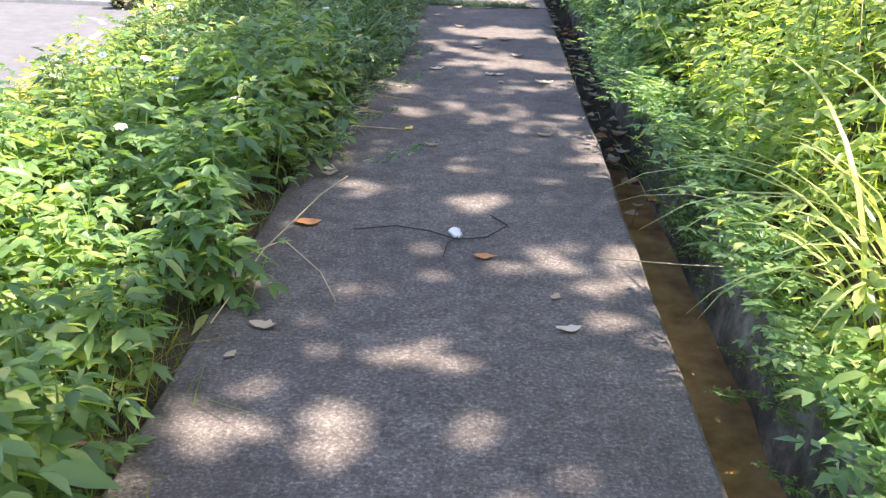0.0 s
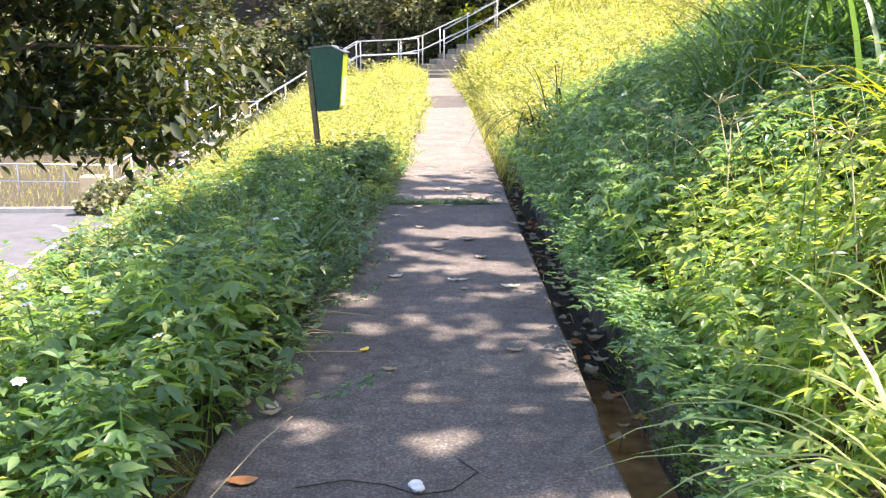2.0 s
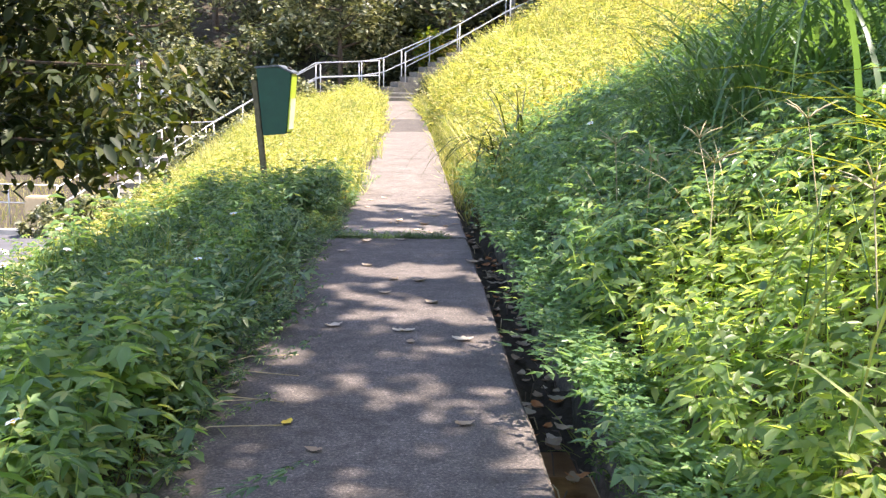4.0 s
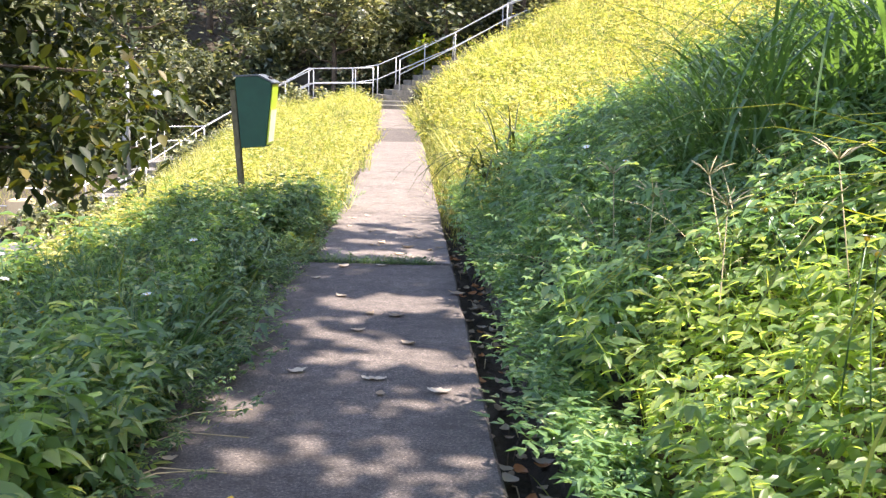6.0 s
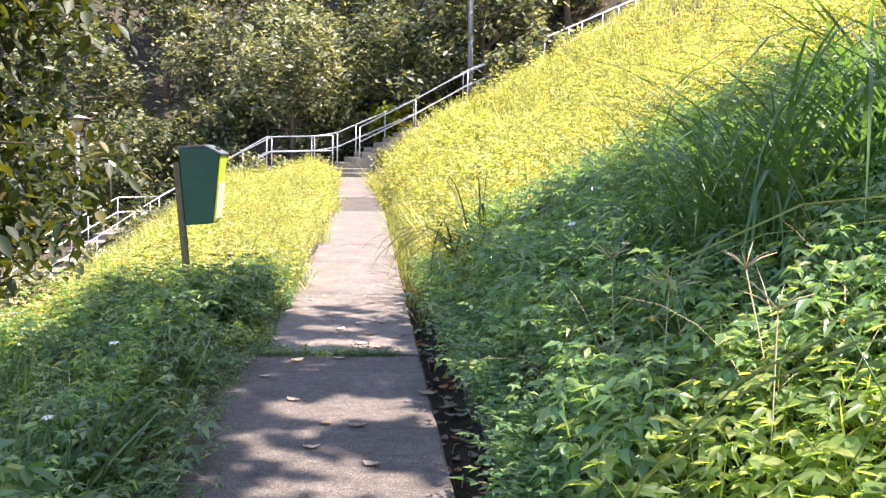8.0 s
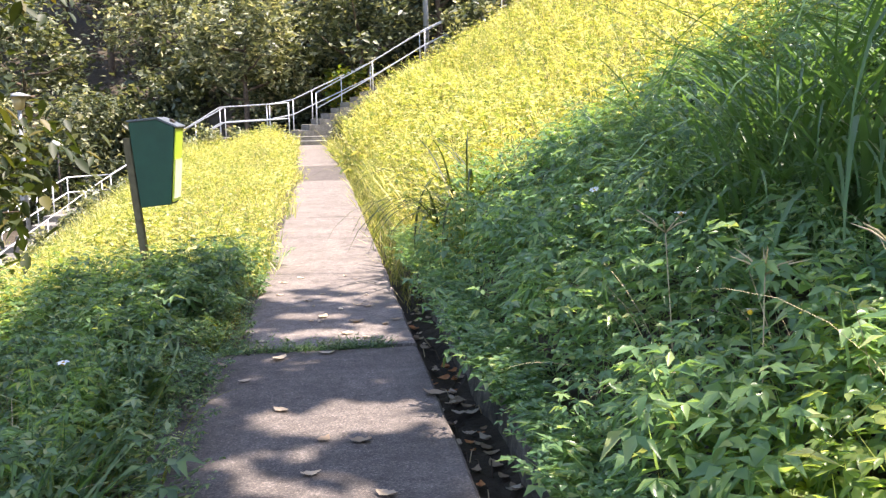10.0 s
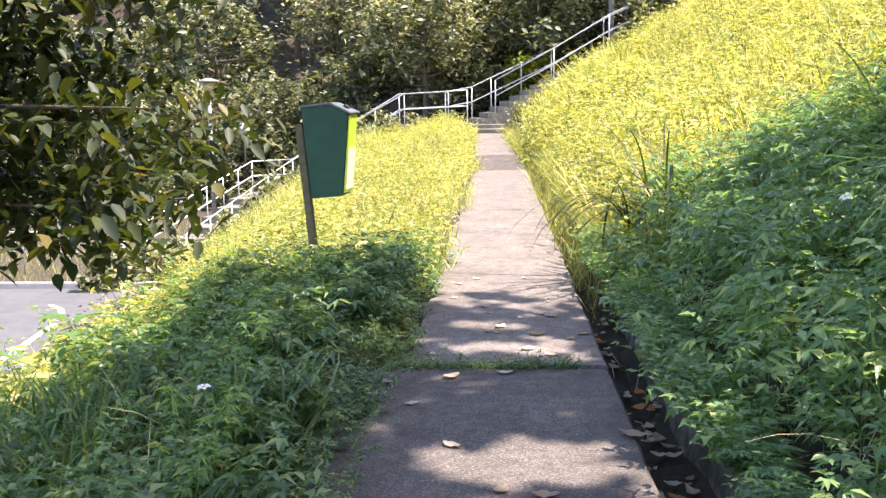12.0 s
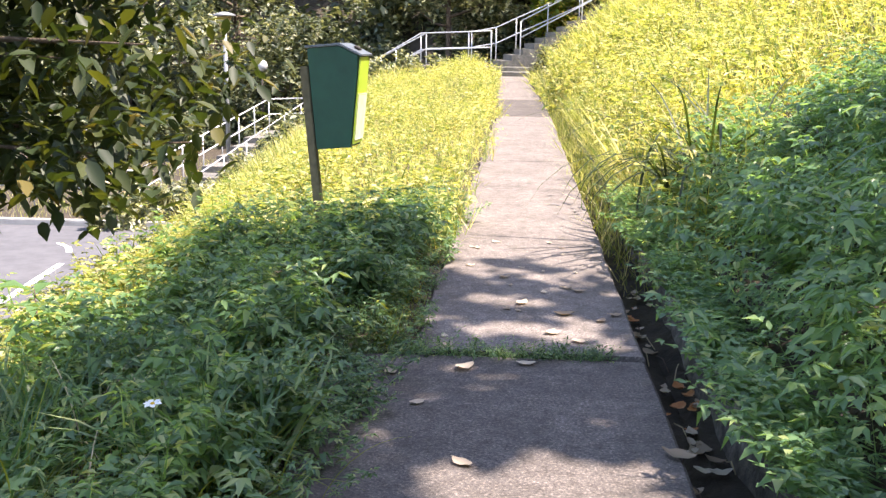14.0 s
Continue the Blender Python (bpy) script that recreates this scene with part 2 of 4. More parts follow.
def ground(x, y):
    """Height of the ground: path bench, bank down to the road, hillside up."""
    x, y = np.asarray(x, float), np.asarray(y, float)
    far = smoothstep(13, 38, y)
    crest = -2.2 - 1.6 * far
    left = -0.03 - 0.16 * np.clip((-0.7 - x) / 1.5, 0, 1) + 0.35 * far * smoothstep(-0.7, -1.6, x)
    drop = np.clip((crest - x) / 4.4, 0, 1)
    left = left * (1 - drop) + -2.9 * drop
    right = 0.03 + 0.56 * (np.clip(x, 1.02, 40) - 1.02) + smoothstep(20, 37, y) * (0.85 * smoothstep(1.0, 2.6, x) + 0.09 * np.clip(x - 1, 0, 12))
    z = np.where(x < 0, left, np.where(x > 1.0, right, -0.42))
    z = np.where((x >= path_left(y)) & (x <= 0.62), -0.16, z)
    z = z + rise(y) * smoothstep(-3.6, -1.2, x) * (1 - smoothstep(1.0, 2.6, x)) - 0.8 * smoothstep(34, 38, y) * smoothstep(4, 10, x)
    back = np.clip(y - 41, 0, 60)
    return z + back * 0.42 * smoothstep(-16, 2, x + (y - 41) * 0.9)


# ---- ground, path, drain, road ----
def axis(*spans):
    out = []
    for a, b, n in spans:
        out += list(np.linspace(a, b, n, endpoint=False))
    return np.array(out + [spans[-1][1]])


gx = axis((-300, -40, 8), (-40, -8, 16), (-8, -0.69, 26), (-0.69, -0.67, 1), (-0.67, -0.41, 2), (-0.41, -0.39, 1), (-0.39, 0.61, 5), (0.61, 0.63, 1), (0.63, 0.99, 3), (0.99, 1.03, 1), (1.03, 12, 40), (12, 60, 14), (60, 300, 6))
gy = axis((-300, -30, 7), (-30, -4, 10), (-4, 16, 70), (16, 44, 44), (44, 110, 22), (110, 400, 8))
GX, GY = np.meshgrid(gx, gy)
rough_z = np.array([noise.noise((a * 0.9, b * 0.9, 0.3)) for a, b in zip(GX.ravel(), GY.ravel())]).reshape(GX.shape)
GZ = ground(GX, GY) + 0.05 * rough_z * ((GX < -0.75) | (GX > 1.1)) * ((GX > -6) | (GY > 45))
ny, nx = GX.shape
ii = np.arange(ny - 1)[:, None] * nx + np.arange(nx - 1)[None, :]
quads = np.stack([ii, ii + 1, ii + nx + 1, ii + nx], -1).reshape(-1, 4)
terrain = link_mesh("ground", np.stack([GX, GY, GZ], -1).reshape(-1, 3), quads, M["soil"], smooth=True)
tagged(terrain, "dark damp soil bank under the weeds", "ground", kind="structure")


def slab(y0, y1, seed):
    """A cast path slab with slightly uneven edges."""
    rnd = random.Random(seed)
    bm = bmesh.new()
    n = max(4, int((y1 - y0) / 0.35))
    rows = []
    for i in range(n + 1):
        y = y0 + (y1 - y0) * i / n
        xl, xr = float(path_left((y0 + y1) / 2)) + rnd.uniform(-0.02, 0.02), 0.65 + rnd.uniform(-0.006, 0.006) - float(bend(y))
        xl, zr = xl - 0.4 * float(bend(y)), float(rise(y))
        ring = [(xl, -0.2), (xl, -0.012), (xl + 0.012, 0), (-0.3, 0.002), (xr - 0.45, 0.002), (xr - 0.014, 0), (xr, -0.014), (xr + 0.004, -0.4)]
        rows.append([bm.verts.new((x, y, z + zr)) for x, z in ring])
    for a, b in zip(rows, rows[1:]):
        for k in range(7):
            bm.faces.new((a[k], a[k + 1], b[k + 1], b[k]))
    bm.faces.new(rows[0])
    bm.faces.new(rows[-1][::-1])
    bmesh.ops.recalc_face_normals(bm, faces=bm.faces)
    return bm


footpath = tagged(empty("pavement"), "narrow worn grey concrete footpath along the hillside", "footpath", kind="structure")
# The fourth slab carries the painted shadow band.
for k, (a, b, m) in enumerate(((-9, 9.36, "path"), (9.44, 16.9, "path_far"), (16.92, 24.3, "path_far"), (24.33, 27.4, "path_shadow"), (27.43, 34.6, "path_far"))):
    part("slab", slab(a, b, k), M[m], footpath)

drain = tagged(empty("drain_channel"), "shallow concrete drainage channel beside the footpath", "drain", kind="structure")
part("channel_floor", box_bm(0.655, 1.0, -9, 38, -0.42, -0.33), M["drain"], drain)
bm = bmesh.new()
rows = []
rnd = random.Random(4)
for i in range(160):
    y = -9 + 47 * i / 159
    w = rnd.uniform(-0.015, 0.015)
    b = rnd.uniform(-0.02, 0.02)
    ring = [(0.925 + w, -0.36), (0.945 + w, -0.2 + b), (0.97 + w * 0.6, -0.05), (0.99, 0.0 + b), (1.03, 0.0 + b), (1.06, -0.3)]
    rows.append([bm.verts.new((x, y, z)) for x, z in ring])
for a, b in zip(rows, rows[1:]):
    for k in range(5):
        bm.faces.new((a[k], b[k], b[k + 1], a[k + 1]))
part("channel_wall", bm, M["drainwall"], drain, "stained concrete side wall", True)
silt = part("silt", box_bm(0.66, 0.96, -9, 5.6, -0.332, -0.3), M["silt"], drain, "orange-brown silt")
water = part("water", box_bm(0.657, 0.968, -9, 5.3, -0.298, -0.286), M["water"], drain, "shallow brown standing water")
bm = bmesh.new()
rows = []
for i in range(120):
    y = 5.0 + 33 * i / 119
    up = min(1, (y - 5) / 1.2)
    ring = [(0.657, -0.33 + up * rnd.uniform(0.03, 0.12)), (0.74, -0.33 + up * rnd.uniform(0.02, 0.1)), (0.84, -0.33 + up * rnd.uniform(0.02, 0.1)), (0.965, -0.33 + up * rnd.uniform(0.05, 0.16))]
    rows.append([bm.verts.new((x, y, z)) for x, z in ring])
for a, b in zip(rows, rows[1:]):
    for k in range(3):
        bm.faces.new((a[k], a[k + 1], b[k + 1], b[k]))
part("debris", bm, M["soil"], drain, "dark leaf mould and mud")

road = part("road", box_bm(-34, -6.9, -60, 26.9, -3.0, -2.86), M["asphalt"])
tagged(road, "grey asphalt road bend below the bank", "road", kind="structure")
for pts in (((-8.2, 18.0), (-8.35, 20.6), (-8.5, 21.8), (-8.65, 23.1)), ((-8.95, 24.1), (-9.2, 24.6), (-9.6, 25.0)), ((-12, 12), (-12.2, 15), (-12.8, 18))):
    bm = bmesh.new()
    prev = None
    for i, (x, y) in enumerate(pts):
        a, b = bm.verts.new((x - 0.07, y, -2.855)), bm.verts.new((x + 0.07, y, -2.855))
        if prev:
            bm.faces.new((prev[0], prev[1], b, a))
        prev = (a, b)
    tagged(part("road_marking", bm, M["roadpaint"]), "worn white painted line on the asphalt", "road marking", kind="structure")
tagged(part("kerb", box_bm(-34, -6.9, 26.9, 27.1, -3.0, -2.72, 0.02), M["kerb"]), "pale concrete kerb at the road edge", "kerb", kind="structure")
tagged(part("kerb", box_bm(-6.9, -6.72, -60, 27.1, -3.0, -2.72, 0.02), M["kerb"]), "pale concrete kerb below the bank", "kerb", kind="structure")

# ---- stairs and railings at the end of the path ----
def flight(name, p0, p1, n, width, label):
    """A flight of concrete steps from p0 up to p1, each step a part."""
    p0, p1 = Vector(p0), Vector(p1)
    d = Vector((p1.x - p0.x, p1.y - p0.y, 0))
    run = d.length / n
    rise = (p1.z - p0.z) / n
    st = tagged(empty(name, Matrix.Translation(p0) @ Matrix.Rotation(math.atan2(d.y, d.x), 4, "Z")), label, "stairs", kind="structure")
    me = None
    for i in range(n):
        if me is None:
            s = part("step", box_bm(0, run + 0.03, -width / 2, width / 2, -0.5, rise, 0.012), M["stair"], st)
            me = s.data
        else:
            s = new("step", me)
            s.parent = st
        s.location = (i * run, 0, i * rise)
    return st


def railing(pts, label, height=1.05, gap=1.5):
    """Tubular handrail with a mid rail along ground points."""
    pts = [Vector(p) for p in pts]
    r = tagged(empty("railing", Matrix.Translation(pts[0])), label, "railing", "stair railings")
    loc = [p - pts[0] for p in pts]
    for h in (height, height * 0.52):
        tube_part("rail", [p + Vector((0, 0, h)) for p in loc], 0.021, M["metal"], r)
    for a, b in zip(loc, loc[1:]):
        n = max(1, round((b - a).length / gap))
        for i in range(n):
            q = a.lerp(b, i / n)
            tube_part("post", [q - Vector((0, 0, 0.3)), q + Vector((0, 0, height))], 0.019, M["metal"], r)
    q = loc[-1]
    tube_part("post", [q - Vector((0, 0, 0.3)), q + Vector((0, 0, height))], 0.019, M["metal"], r)
    return r


flight("stairs_down", (-7.0, 37.4, -1.6), (-3.1, 37.6, 0.6), 12, 1.7, "concrete steps descending beside the bank")
flight("stairs_down", (-8.5, 29.5, -2.86), (-7.6, 36.6, -1.6), 7, 1.7, "lowest concrete steps down to the road")
tagged(part("landing", box_bm(-8.5, -6.95, 36.6, 38.3, -2.4, -1.6, 0.02), M["stair"]), "small concrete stair landing on the bank", "landing", kind="structure")
tagged(part("landing", box_bm(-3.1, -0.75, 36.4, 38.4, -0.5, 0.66, 0.02), M["stair"]), "flat concrete stair landing", "landing", kind="structure")
flight("stairs_up", (-0.75, 37.6, 0.66), (3.7, 38.4, 3.0), 13, 1.7, "concrete steps climbing the hillside")
flight("stairs_up", (3.7, 38.4, 3.0), (10.5, 40.0, 6.3), 22, 1.7, "upper concrete steps climbing the hillside")
flight("path_steps", (-0.25, 34.62, 0.42), (-0.25, 36.38, 0.66), 2, 1.1, "low weathered concrete steps at the path end")
railing([(-7.7, 28.6, -2.86), (-6.9, 36.5, -1.65), (-3.1, 36.7, 0.6), (-1.6, 36.65, 0.66), (-0.9, 36.6, 0.7)], "galvanised tubular handrail with mid rail")
railing([(-9.3, 28.6, -2.86), (-8.4, 38.3, -1.6), (-7.0, 38.4, -1.55), (-5.1, 38.4, -0.45), (-3.1, 38.45, 0.62), (-1.6, 38.45, 0.68), (-0.8, 38.45, 0.82), (-0.15, 38.5, 1.12), (1.9, 38.9, 2.05), (3.7, 39.3, 3.05), (10.4, 40.9, 6.2)], "galvanised tubular handrail with mid rail")
railing([(0.0, 36.9, 1.0), (1.9, 37.3, 2.0), (3.7, 37.6, 3.05), (10.6, 39.1, 6.2)], "galvanised tubular handrail up the steps")
railing([(-15.0, 29.6, -2.85), (-9.4, 28.8, -2.85)], "galvanised tubular handrail by the road")
tube_part("pole", [(4.0, 39.7, 2.0), (3.95, 39.7, 8.4)], [0.11, 0.09], M["pole"])
tagged(bpy.data.objects["pole"], "plain grey metal pole beside the steps", "pole")

# ---- lamps ----
def cap_lamp(x, y, z, h):
    ob = tagged(empty("street_lamp", pose(x, y, z)), "grey lamp post with a flat cap and amber shade", "street lamp")
    tube_part("pole", [(0, 0, 0), (0, 0, h)], [0.07, 0.055], M["pole"], ob)
    tube_part("shade", [(0, 0, h), (0, 0, h + 0.05), (0, 0, h + 0.36)], [0.07, 0.13, 0.2], M["amber"], ob, 12)
    tube_part("cap", [(0, 0, h + 0.36), (0, 0, h + 0.4), (0, 0, h + 0.47)], [0.3, 0.3, 0.06], M["pole"], ob, 16)
    part("control_box", box_bm(-0.15, -0.04, -0.08, 0.08, 1.1, 1.5, 0.01), M["pole"], ob)
    return ob


def globe_lamp(x, y, z, h):
    ob = tagged(empty("street_lamp", pose(x, y, z)), "slim lamp post with a white globe", "street lamp", "globe lamps")
    tube_part("pole", [(0, 0, 0), (0, 0, h)], 0.04, M["twig"], ob)
    bm = bmesh.new()
    bmesh.ops.create_uvsphere(bm, u_segments=16, v_segments=10, radius=0.22)
    bmesh.ops.translate(bm, verts=bm.verts, vec=(0, 0, h + 0.2))
    part("globe", bm, M["globe"], ob, smooth=True)
    return ob


cap_lamp(-7.95, 32.0, -1.9, 3.55)
globe_lamp(-9.7, 42.5, -1.9, 2.15)
globe_lamp(-1.7, 44.0, 0.6, 3.2)

# ---- litter bin ----
bin_ob = tagged(empty("litter_bin", pose(-1.05, 11.85, -0.2, 0, -5, -5) @ Matrix.Diagonal((0.94, 0.98, 1.05, 1))), "green dog-waste bin with lime front on a leaning wooden post", "litter bin")
def bin_prism(y0, y1, prof):
    bm = bmesh.new()
    a = [bm.verts.new((x, y0, z)) for x, z in prof]
    b = [bm.verts.new((x, y1, z)) for x, z in prof]
    n = len(prof)
    for i in range(n):
        bm.faces.new((a[i], a[(i + 1) % n], b[(i + 1) % n], b[i]))
    bm.faces.new(a[::-1])
    bm.faces.new(b)
    bmesh.ops.recalc_face_normals(bm, faces=bm.faces)
    bmesh.ops.bevel(bm, geom=bm.edges, offset=0.006, segments=2, affect="EDGES")
    return bm


part("post", box_bm(-0.24, -0.18, -0.13, -0.07, -0.35, 1.36, 0.006), M["post"], bin_ob, "brown weathered wooden post")
part("body", bin_prism(-0.14, 0.14, [(-0.17, 0.83), (0.08, 0.83), (0.2, 1.4), (0.06, 1.47), (-0.17, 1.47)]), M["bingreen"], bin_ob)
part("front_panel", bin_prism(-0.13, 0.13, [(0.089, 0.845), (0.099, 0.845), (0.212, 1.39), (0.202, 1.39)]), M["binlime"], bin_ob, "lime yellow front panel")
part("label", bin_prism(-0.115, 0.115, [(0.1055, 0.87), (0.1095, 0.87), (0.1705, 1.16), (0.1665, 1.16)]), M["binlabel"], bin_ob, "faded pale sticker")
lid = part("lid", bin_prism(-0.155, 0.155, [(-0.185, 1.472), (0.065, 1.472), (0.225, 1.392), (0.235, 1.402), (0.07, 1.487), (-0.185, 1.487)]), M["binlid"], bin_ob, "grey sloping lid")
part("handle", bin_prism(-0.04, 0.04, [(0.14, 1.452), (0.18, 1.43), (0.187, 1.445), (0.147, 1.467)]), M["twig"], lid, "black lid handle")

# ---- plants ----
def stamp(proto_v, proto_f, pos, rot, scale, tilt=None):
    """Copies of a prototype: turned by rot about z, leaned, scaled, moved."""
    n = len(pos)
    c, s = np.cos(rot)[:, None], np.sin(rot)[:, None]
    v = proto_v[None] * scale[:, None, None]
    if tilt is not None:
        v = v.copy()
        v[:, :, 0] += tilt[:, 0:1] * v[:, :, 2]
        v[:, :, 1] += tilt[:, 1:2] * v[:, :, 2]
    x = v[:, :, 0] * c - v[:, :, 1] * s
    y = v[:, :, 0] * s + v[:, :, 1] * c
    out = np.stack([x, y, v[:, :, 2]], -1) + pos[:, None, :]
    f = proto_f[None] + (np.arange(n) * len(proto_v))[:, None, None]
    return out.reshape(-1, 3), f.reshape(-1, proto_f.shape[1])


def leaf(base, way, up, length, width, droop):
    """Five corners and four triangles of a folded leaf."""
    base, way, up = Vector(base), Vector(way).normalized(), Vector(up)
    side = way.cross(up).normalized()
    nrm = side.cross(way)
    mid = base + way * length * 0.45 - nrm * 0.06 * length
    l = base + way * length * 0.42 + side * width * 0.5 + nrm * 0.07 * length
    r = base + way * length * 0.42 - side * width * 0.5 + nrm * 0.07 * length
    tip = base + way * length - Vector((0, 0, droop * length))
    return [base, l, mid, r, tip], [(0, 2, 1), (0, 3, 2), (1, 2, 4), (2, 3, 4)]


def round_leaf(base, way, up, length, width, droop):
    """Eight corners and eight triangles of a fuller, folded leaf."""
    base, way, up = Vector(base), Vector(way).normalized(), Vector(up)
    side = way.cross(up).normalized()
    nrm = side.cross(way)
    at = lambda t, s, n: base + way * length * t + side * width * s + nrm * length * n - Vector((0, 0, droop * length * t * t))
    v = [at(0, 0, 0), at(0.24, 0.4, 0.06), at(0.24, 0, -0.02), at(0.24, -0.4, 0.06), at(0.58, 0.45, 0.06), at(0.58, 0, -0.03), at(0.58, -0.45, 0.06), at(1, 0, -0.02)]
    return v, [(0, 2, 1), (0, 3, 2), (1, 5, 4), (1, 2, 5), (2, 6, 5), (2, 3, 6), (4, 5, 7), (5, 6, 7)]


def flat_leaf(base, way, up, length, width, droop):
    """Four corners and two triangles of a leaf seen from afar."""
    base, way = Vector(base), Vector(way).normalized()
    side = way.cross(Vector(up)).normalized() * width * 0.5
    mid = base + way * length * 0.45
    return [base, mid + side, base + way * length - Vector((0, 0, droop * length)), mid - side], [(0, 1, 2), (0, 2, 3)]


class Build:
    def __init__(self):
        self.v, self.f = [], []

    def add(self, v, f):
        k = len(self.v)
        self.v += [tuple(p) for p in v]
        self.f += [tuple(i + k for i in t) for t in f]

    def arrays(self):
        return np.array(self.v, np.float32), np.array(self.f, np.int32)


def herb(seed, height, nodes, size, leaf=leaf, pairs=1):
    """A weed with opposite leaves of three or five leaflets on a thin stem."""
    r = random.Random(seed)
    b = Build()
    lean = Vector((r.uniform(-0.25, 0.25), r.uniform(-0.25, 0.25), 1))
    at = lambda t: Vector((lean.x * t * height, lean.y * t * height, t * height * (1 - 0.1 * t)))
    for i in range(3):
        p, q = at(i / 3), at((i + 1) / 3)
        w = 0.004
        b.add([p - Vector((w, 0, 0)), p + Vector((w, 0, 0)), q], [(0, 1, 2)])
    for k in range(nodes):
        t = 0.25 + 0.75 * (k + 0.5) / nodes
        o = at(t)
        turn = k * 1.57 + r.uniform(-0.4, 0.4)
        for s in (0, math.pi):
            a = turn + s + r.uniform(-0.3, 0.3)
            el = r.uniform(0.05, 0.7) if t < 0.9 else r.uniform(0.5, 1.1)
            out = Vector((math.cos(a) * math.cos(el), math.sin(a) * math.cos(el), math.sin(el)))
            stalk = size * r.uniform(0.5, 1.1)
            c = o + out * stalk
            m = size * r.uniform(0.75, 1.25) * (1 if t < 0.85 else 0.7)
            dip = r.uniform(-0.3, 0.25) if t < 0.85 else r.uniform(-0.1, 0.6)
            flat = Vector((math.cos(a), math.sin(a), dip))
            b.add(*leaf(c, flat, (r.uniform(-0.5, 0.5), r.uniform(-0.5, 0.5), 1), m * r.uniform(1.1, 1.5), m * r.uniform(0.4, 0.55), r.uniform(0.05, 0.4)))
            for g in (-1, 1):
                for back in range(pairs):
                    aa = a + g * r.uniform(0.7, 1.2)
                    q = c - out * stalk * 0.55 * back
                    b.add(*leaf(q, (math.cos(aa), math.sin(aa), dip + r.uniform(-0.3, 0.2)), (r.uniform(-0.5, 0.5), r.uniform(-0.5, 0.5), 1), m * r.uniform(0.75, 1.05), m * r.uniform(0.32, 0.48), r.uniform(0.05, 0.4)))
    return b.arrays()


def blade_proto(seed, height, bend, width, segs=3):
    r = random.Random(seed)
    v, f = [], []
    for i in range(segs + 1):
        t = i / segs
        w = width * (1 - t) ** 0.7 * 0.5 + 0.0004
        x = bend * height * t ** 1.9
        z = height * (t - 0.5 * bend * t ** 2.6)
        v += [(x, -w, z), (x, w, z)]
    for i in range(segs):
        f.append((2 * i, 2 * i + 1, 2 * i + 3, 2 * i + 2))
    return np.array(v, np.float32), np.array(f, np.int32)


def arch_blade(length, lean, curl, width, segs=8):
    """A strap leaf that rises, bows over and hangs; lean and curl in radians from upright."""
    v, f = [], []
    x = z = 0.0
    for i in range(segs + 1):
        t = i / segs
        w = 0.5 * width * min(1, 0.45 + 2.2 * t) * (1 - t) ** 0.6 + 0.0004
        v += [(x, -w, z + 0.25 * w), (x, 0, z), (x, w, z + 0.25 * w)]
        a = lean + (curl - lean) * (t + 0.5 / segs) ** 1.1
        x, z = x + math.sin(a) * length / segs, z + math.cos(a) * length / segs
        if i:
            k = 3 * i
            f += [(k - 3, k - 2, k + 1, k), (k - 2, k - 1, k + 2, k + 1)]
    return np.array(v, np.float32), np.array(f, np.int32)


R = np.random.default_rng(7)


def scatter(n, x0, x1, y0, y1, keep=None):
    x, y = R.uniform(x0, x1, n), R.uniform(y0, y1, n)
    if keep is not None:
        k = keep(x, y)
        x, y = x[k], y[k]
    return np.stack([x, y, ground(x, y)], -1)


def clump(x, y, scale, seed):
    """Smooth 0..1 patchiness over the plan."""
    return np.array([0.5 + 0.9 * noise.noise((a * scale, b * scale, seed)) for a, b in zip(x, y)])


def field(name, label, category, protos, pos, scale, mat, tilt=0.15, turn=3.1416, grade=(0, 0)):
    """Many plants in one mesh; grade tips their leaf layers with the slope of the bank."""
    vs, fs, k0 = [], [], 0
    which = R.integers(0, len(protos), len(pos))
    for i, (pv, pf) in enumerate(protos):
        k = which == i
        if not k.any():
            continue
        n = int(k.sum())
        v, f = stamp(pv, pf, pos[k], R.uniform(-turn, turn, n), scale[k], R.normal(0, tilt, (n, 2)))
        off = v - np.repeat(pos[k], len(pv), 0)
        v[:, 2] += grade[0] * off[:, 0] + grade[1] * off[:, 1]
        vs.append(v)
        fs.append(f + k0)
        k0 += len(v)
    return tagged(link_mesh(name, np.concatenate(vs), np.concatenate(fs), mat), label, category, kind="stuff")


herbs = [herb(i, 0.36, 5, 0.056, leaf, 2) for i in range(6)]
far_herbs = [herb(120 + i, 0.3, 3, 0.062, flat_leaf) for i in range(6)]
hill_herbs = [herb(140 + i, 0.42, 4, 0.044, flat_leaf) for i in range(6)]
full_herbs = [herb(80 + i, 0.36, 5, 0.06, round_leaf) for i in range(8)]
full_tall = [herb(90 + i, 0.52, 6, 0.064, round_leaf) for i in range(8)]
tall_herbs = [herb(20 + i, 0.54, 7, (0.046, 0.064)[i % 2], leaf, 2) for i in range(8)]
fine_herbs = [herb(40 + i, 0.28, 5, 0.046, leaf, 2) for i in range(6)]


def left_edge(y):
    return np.interp(y, (0, 3.6, 4.2, 5, 6.5, 7.4, 8, 9, 9.6, 11, 13), (-0.56, -0.61, -0.57, -0.55, -0.48, -0.54, -0.56, -0.43, -0.42, -0.52, -0.42)) - 0.03 * np.sin(y * 5.3) - 0.03 * np.sin(y * 9.1 + 1)


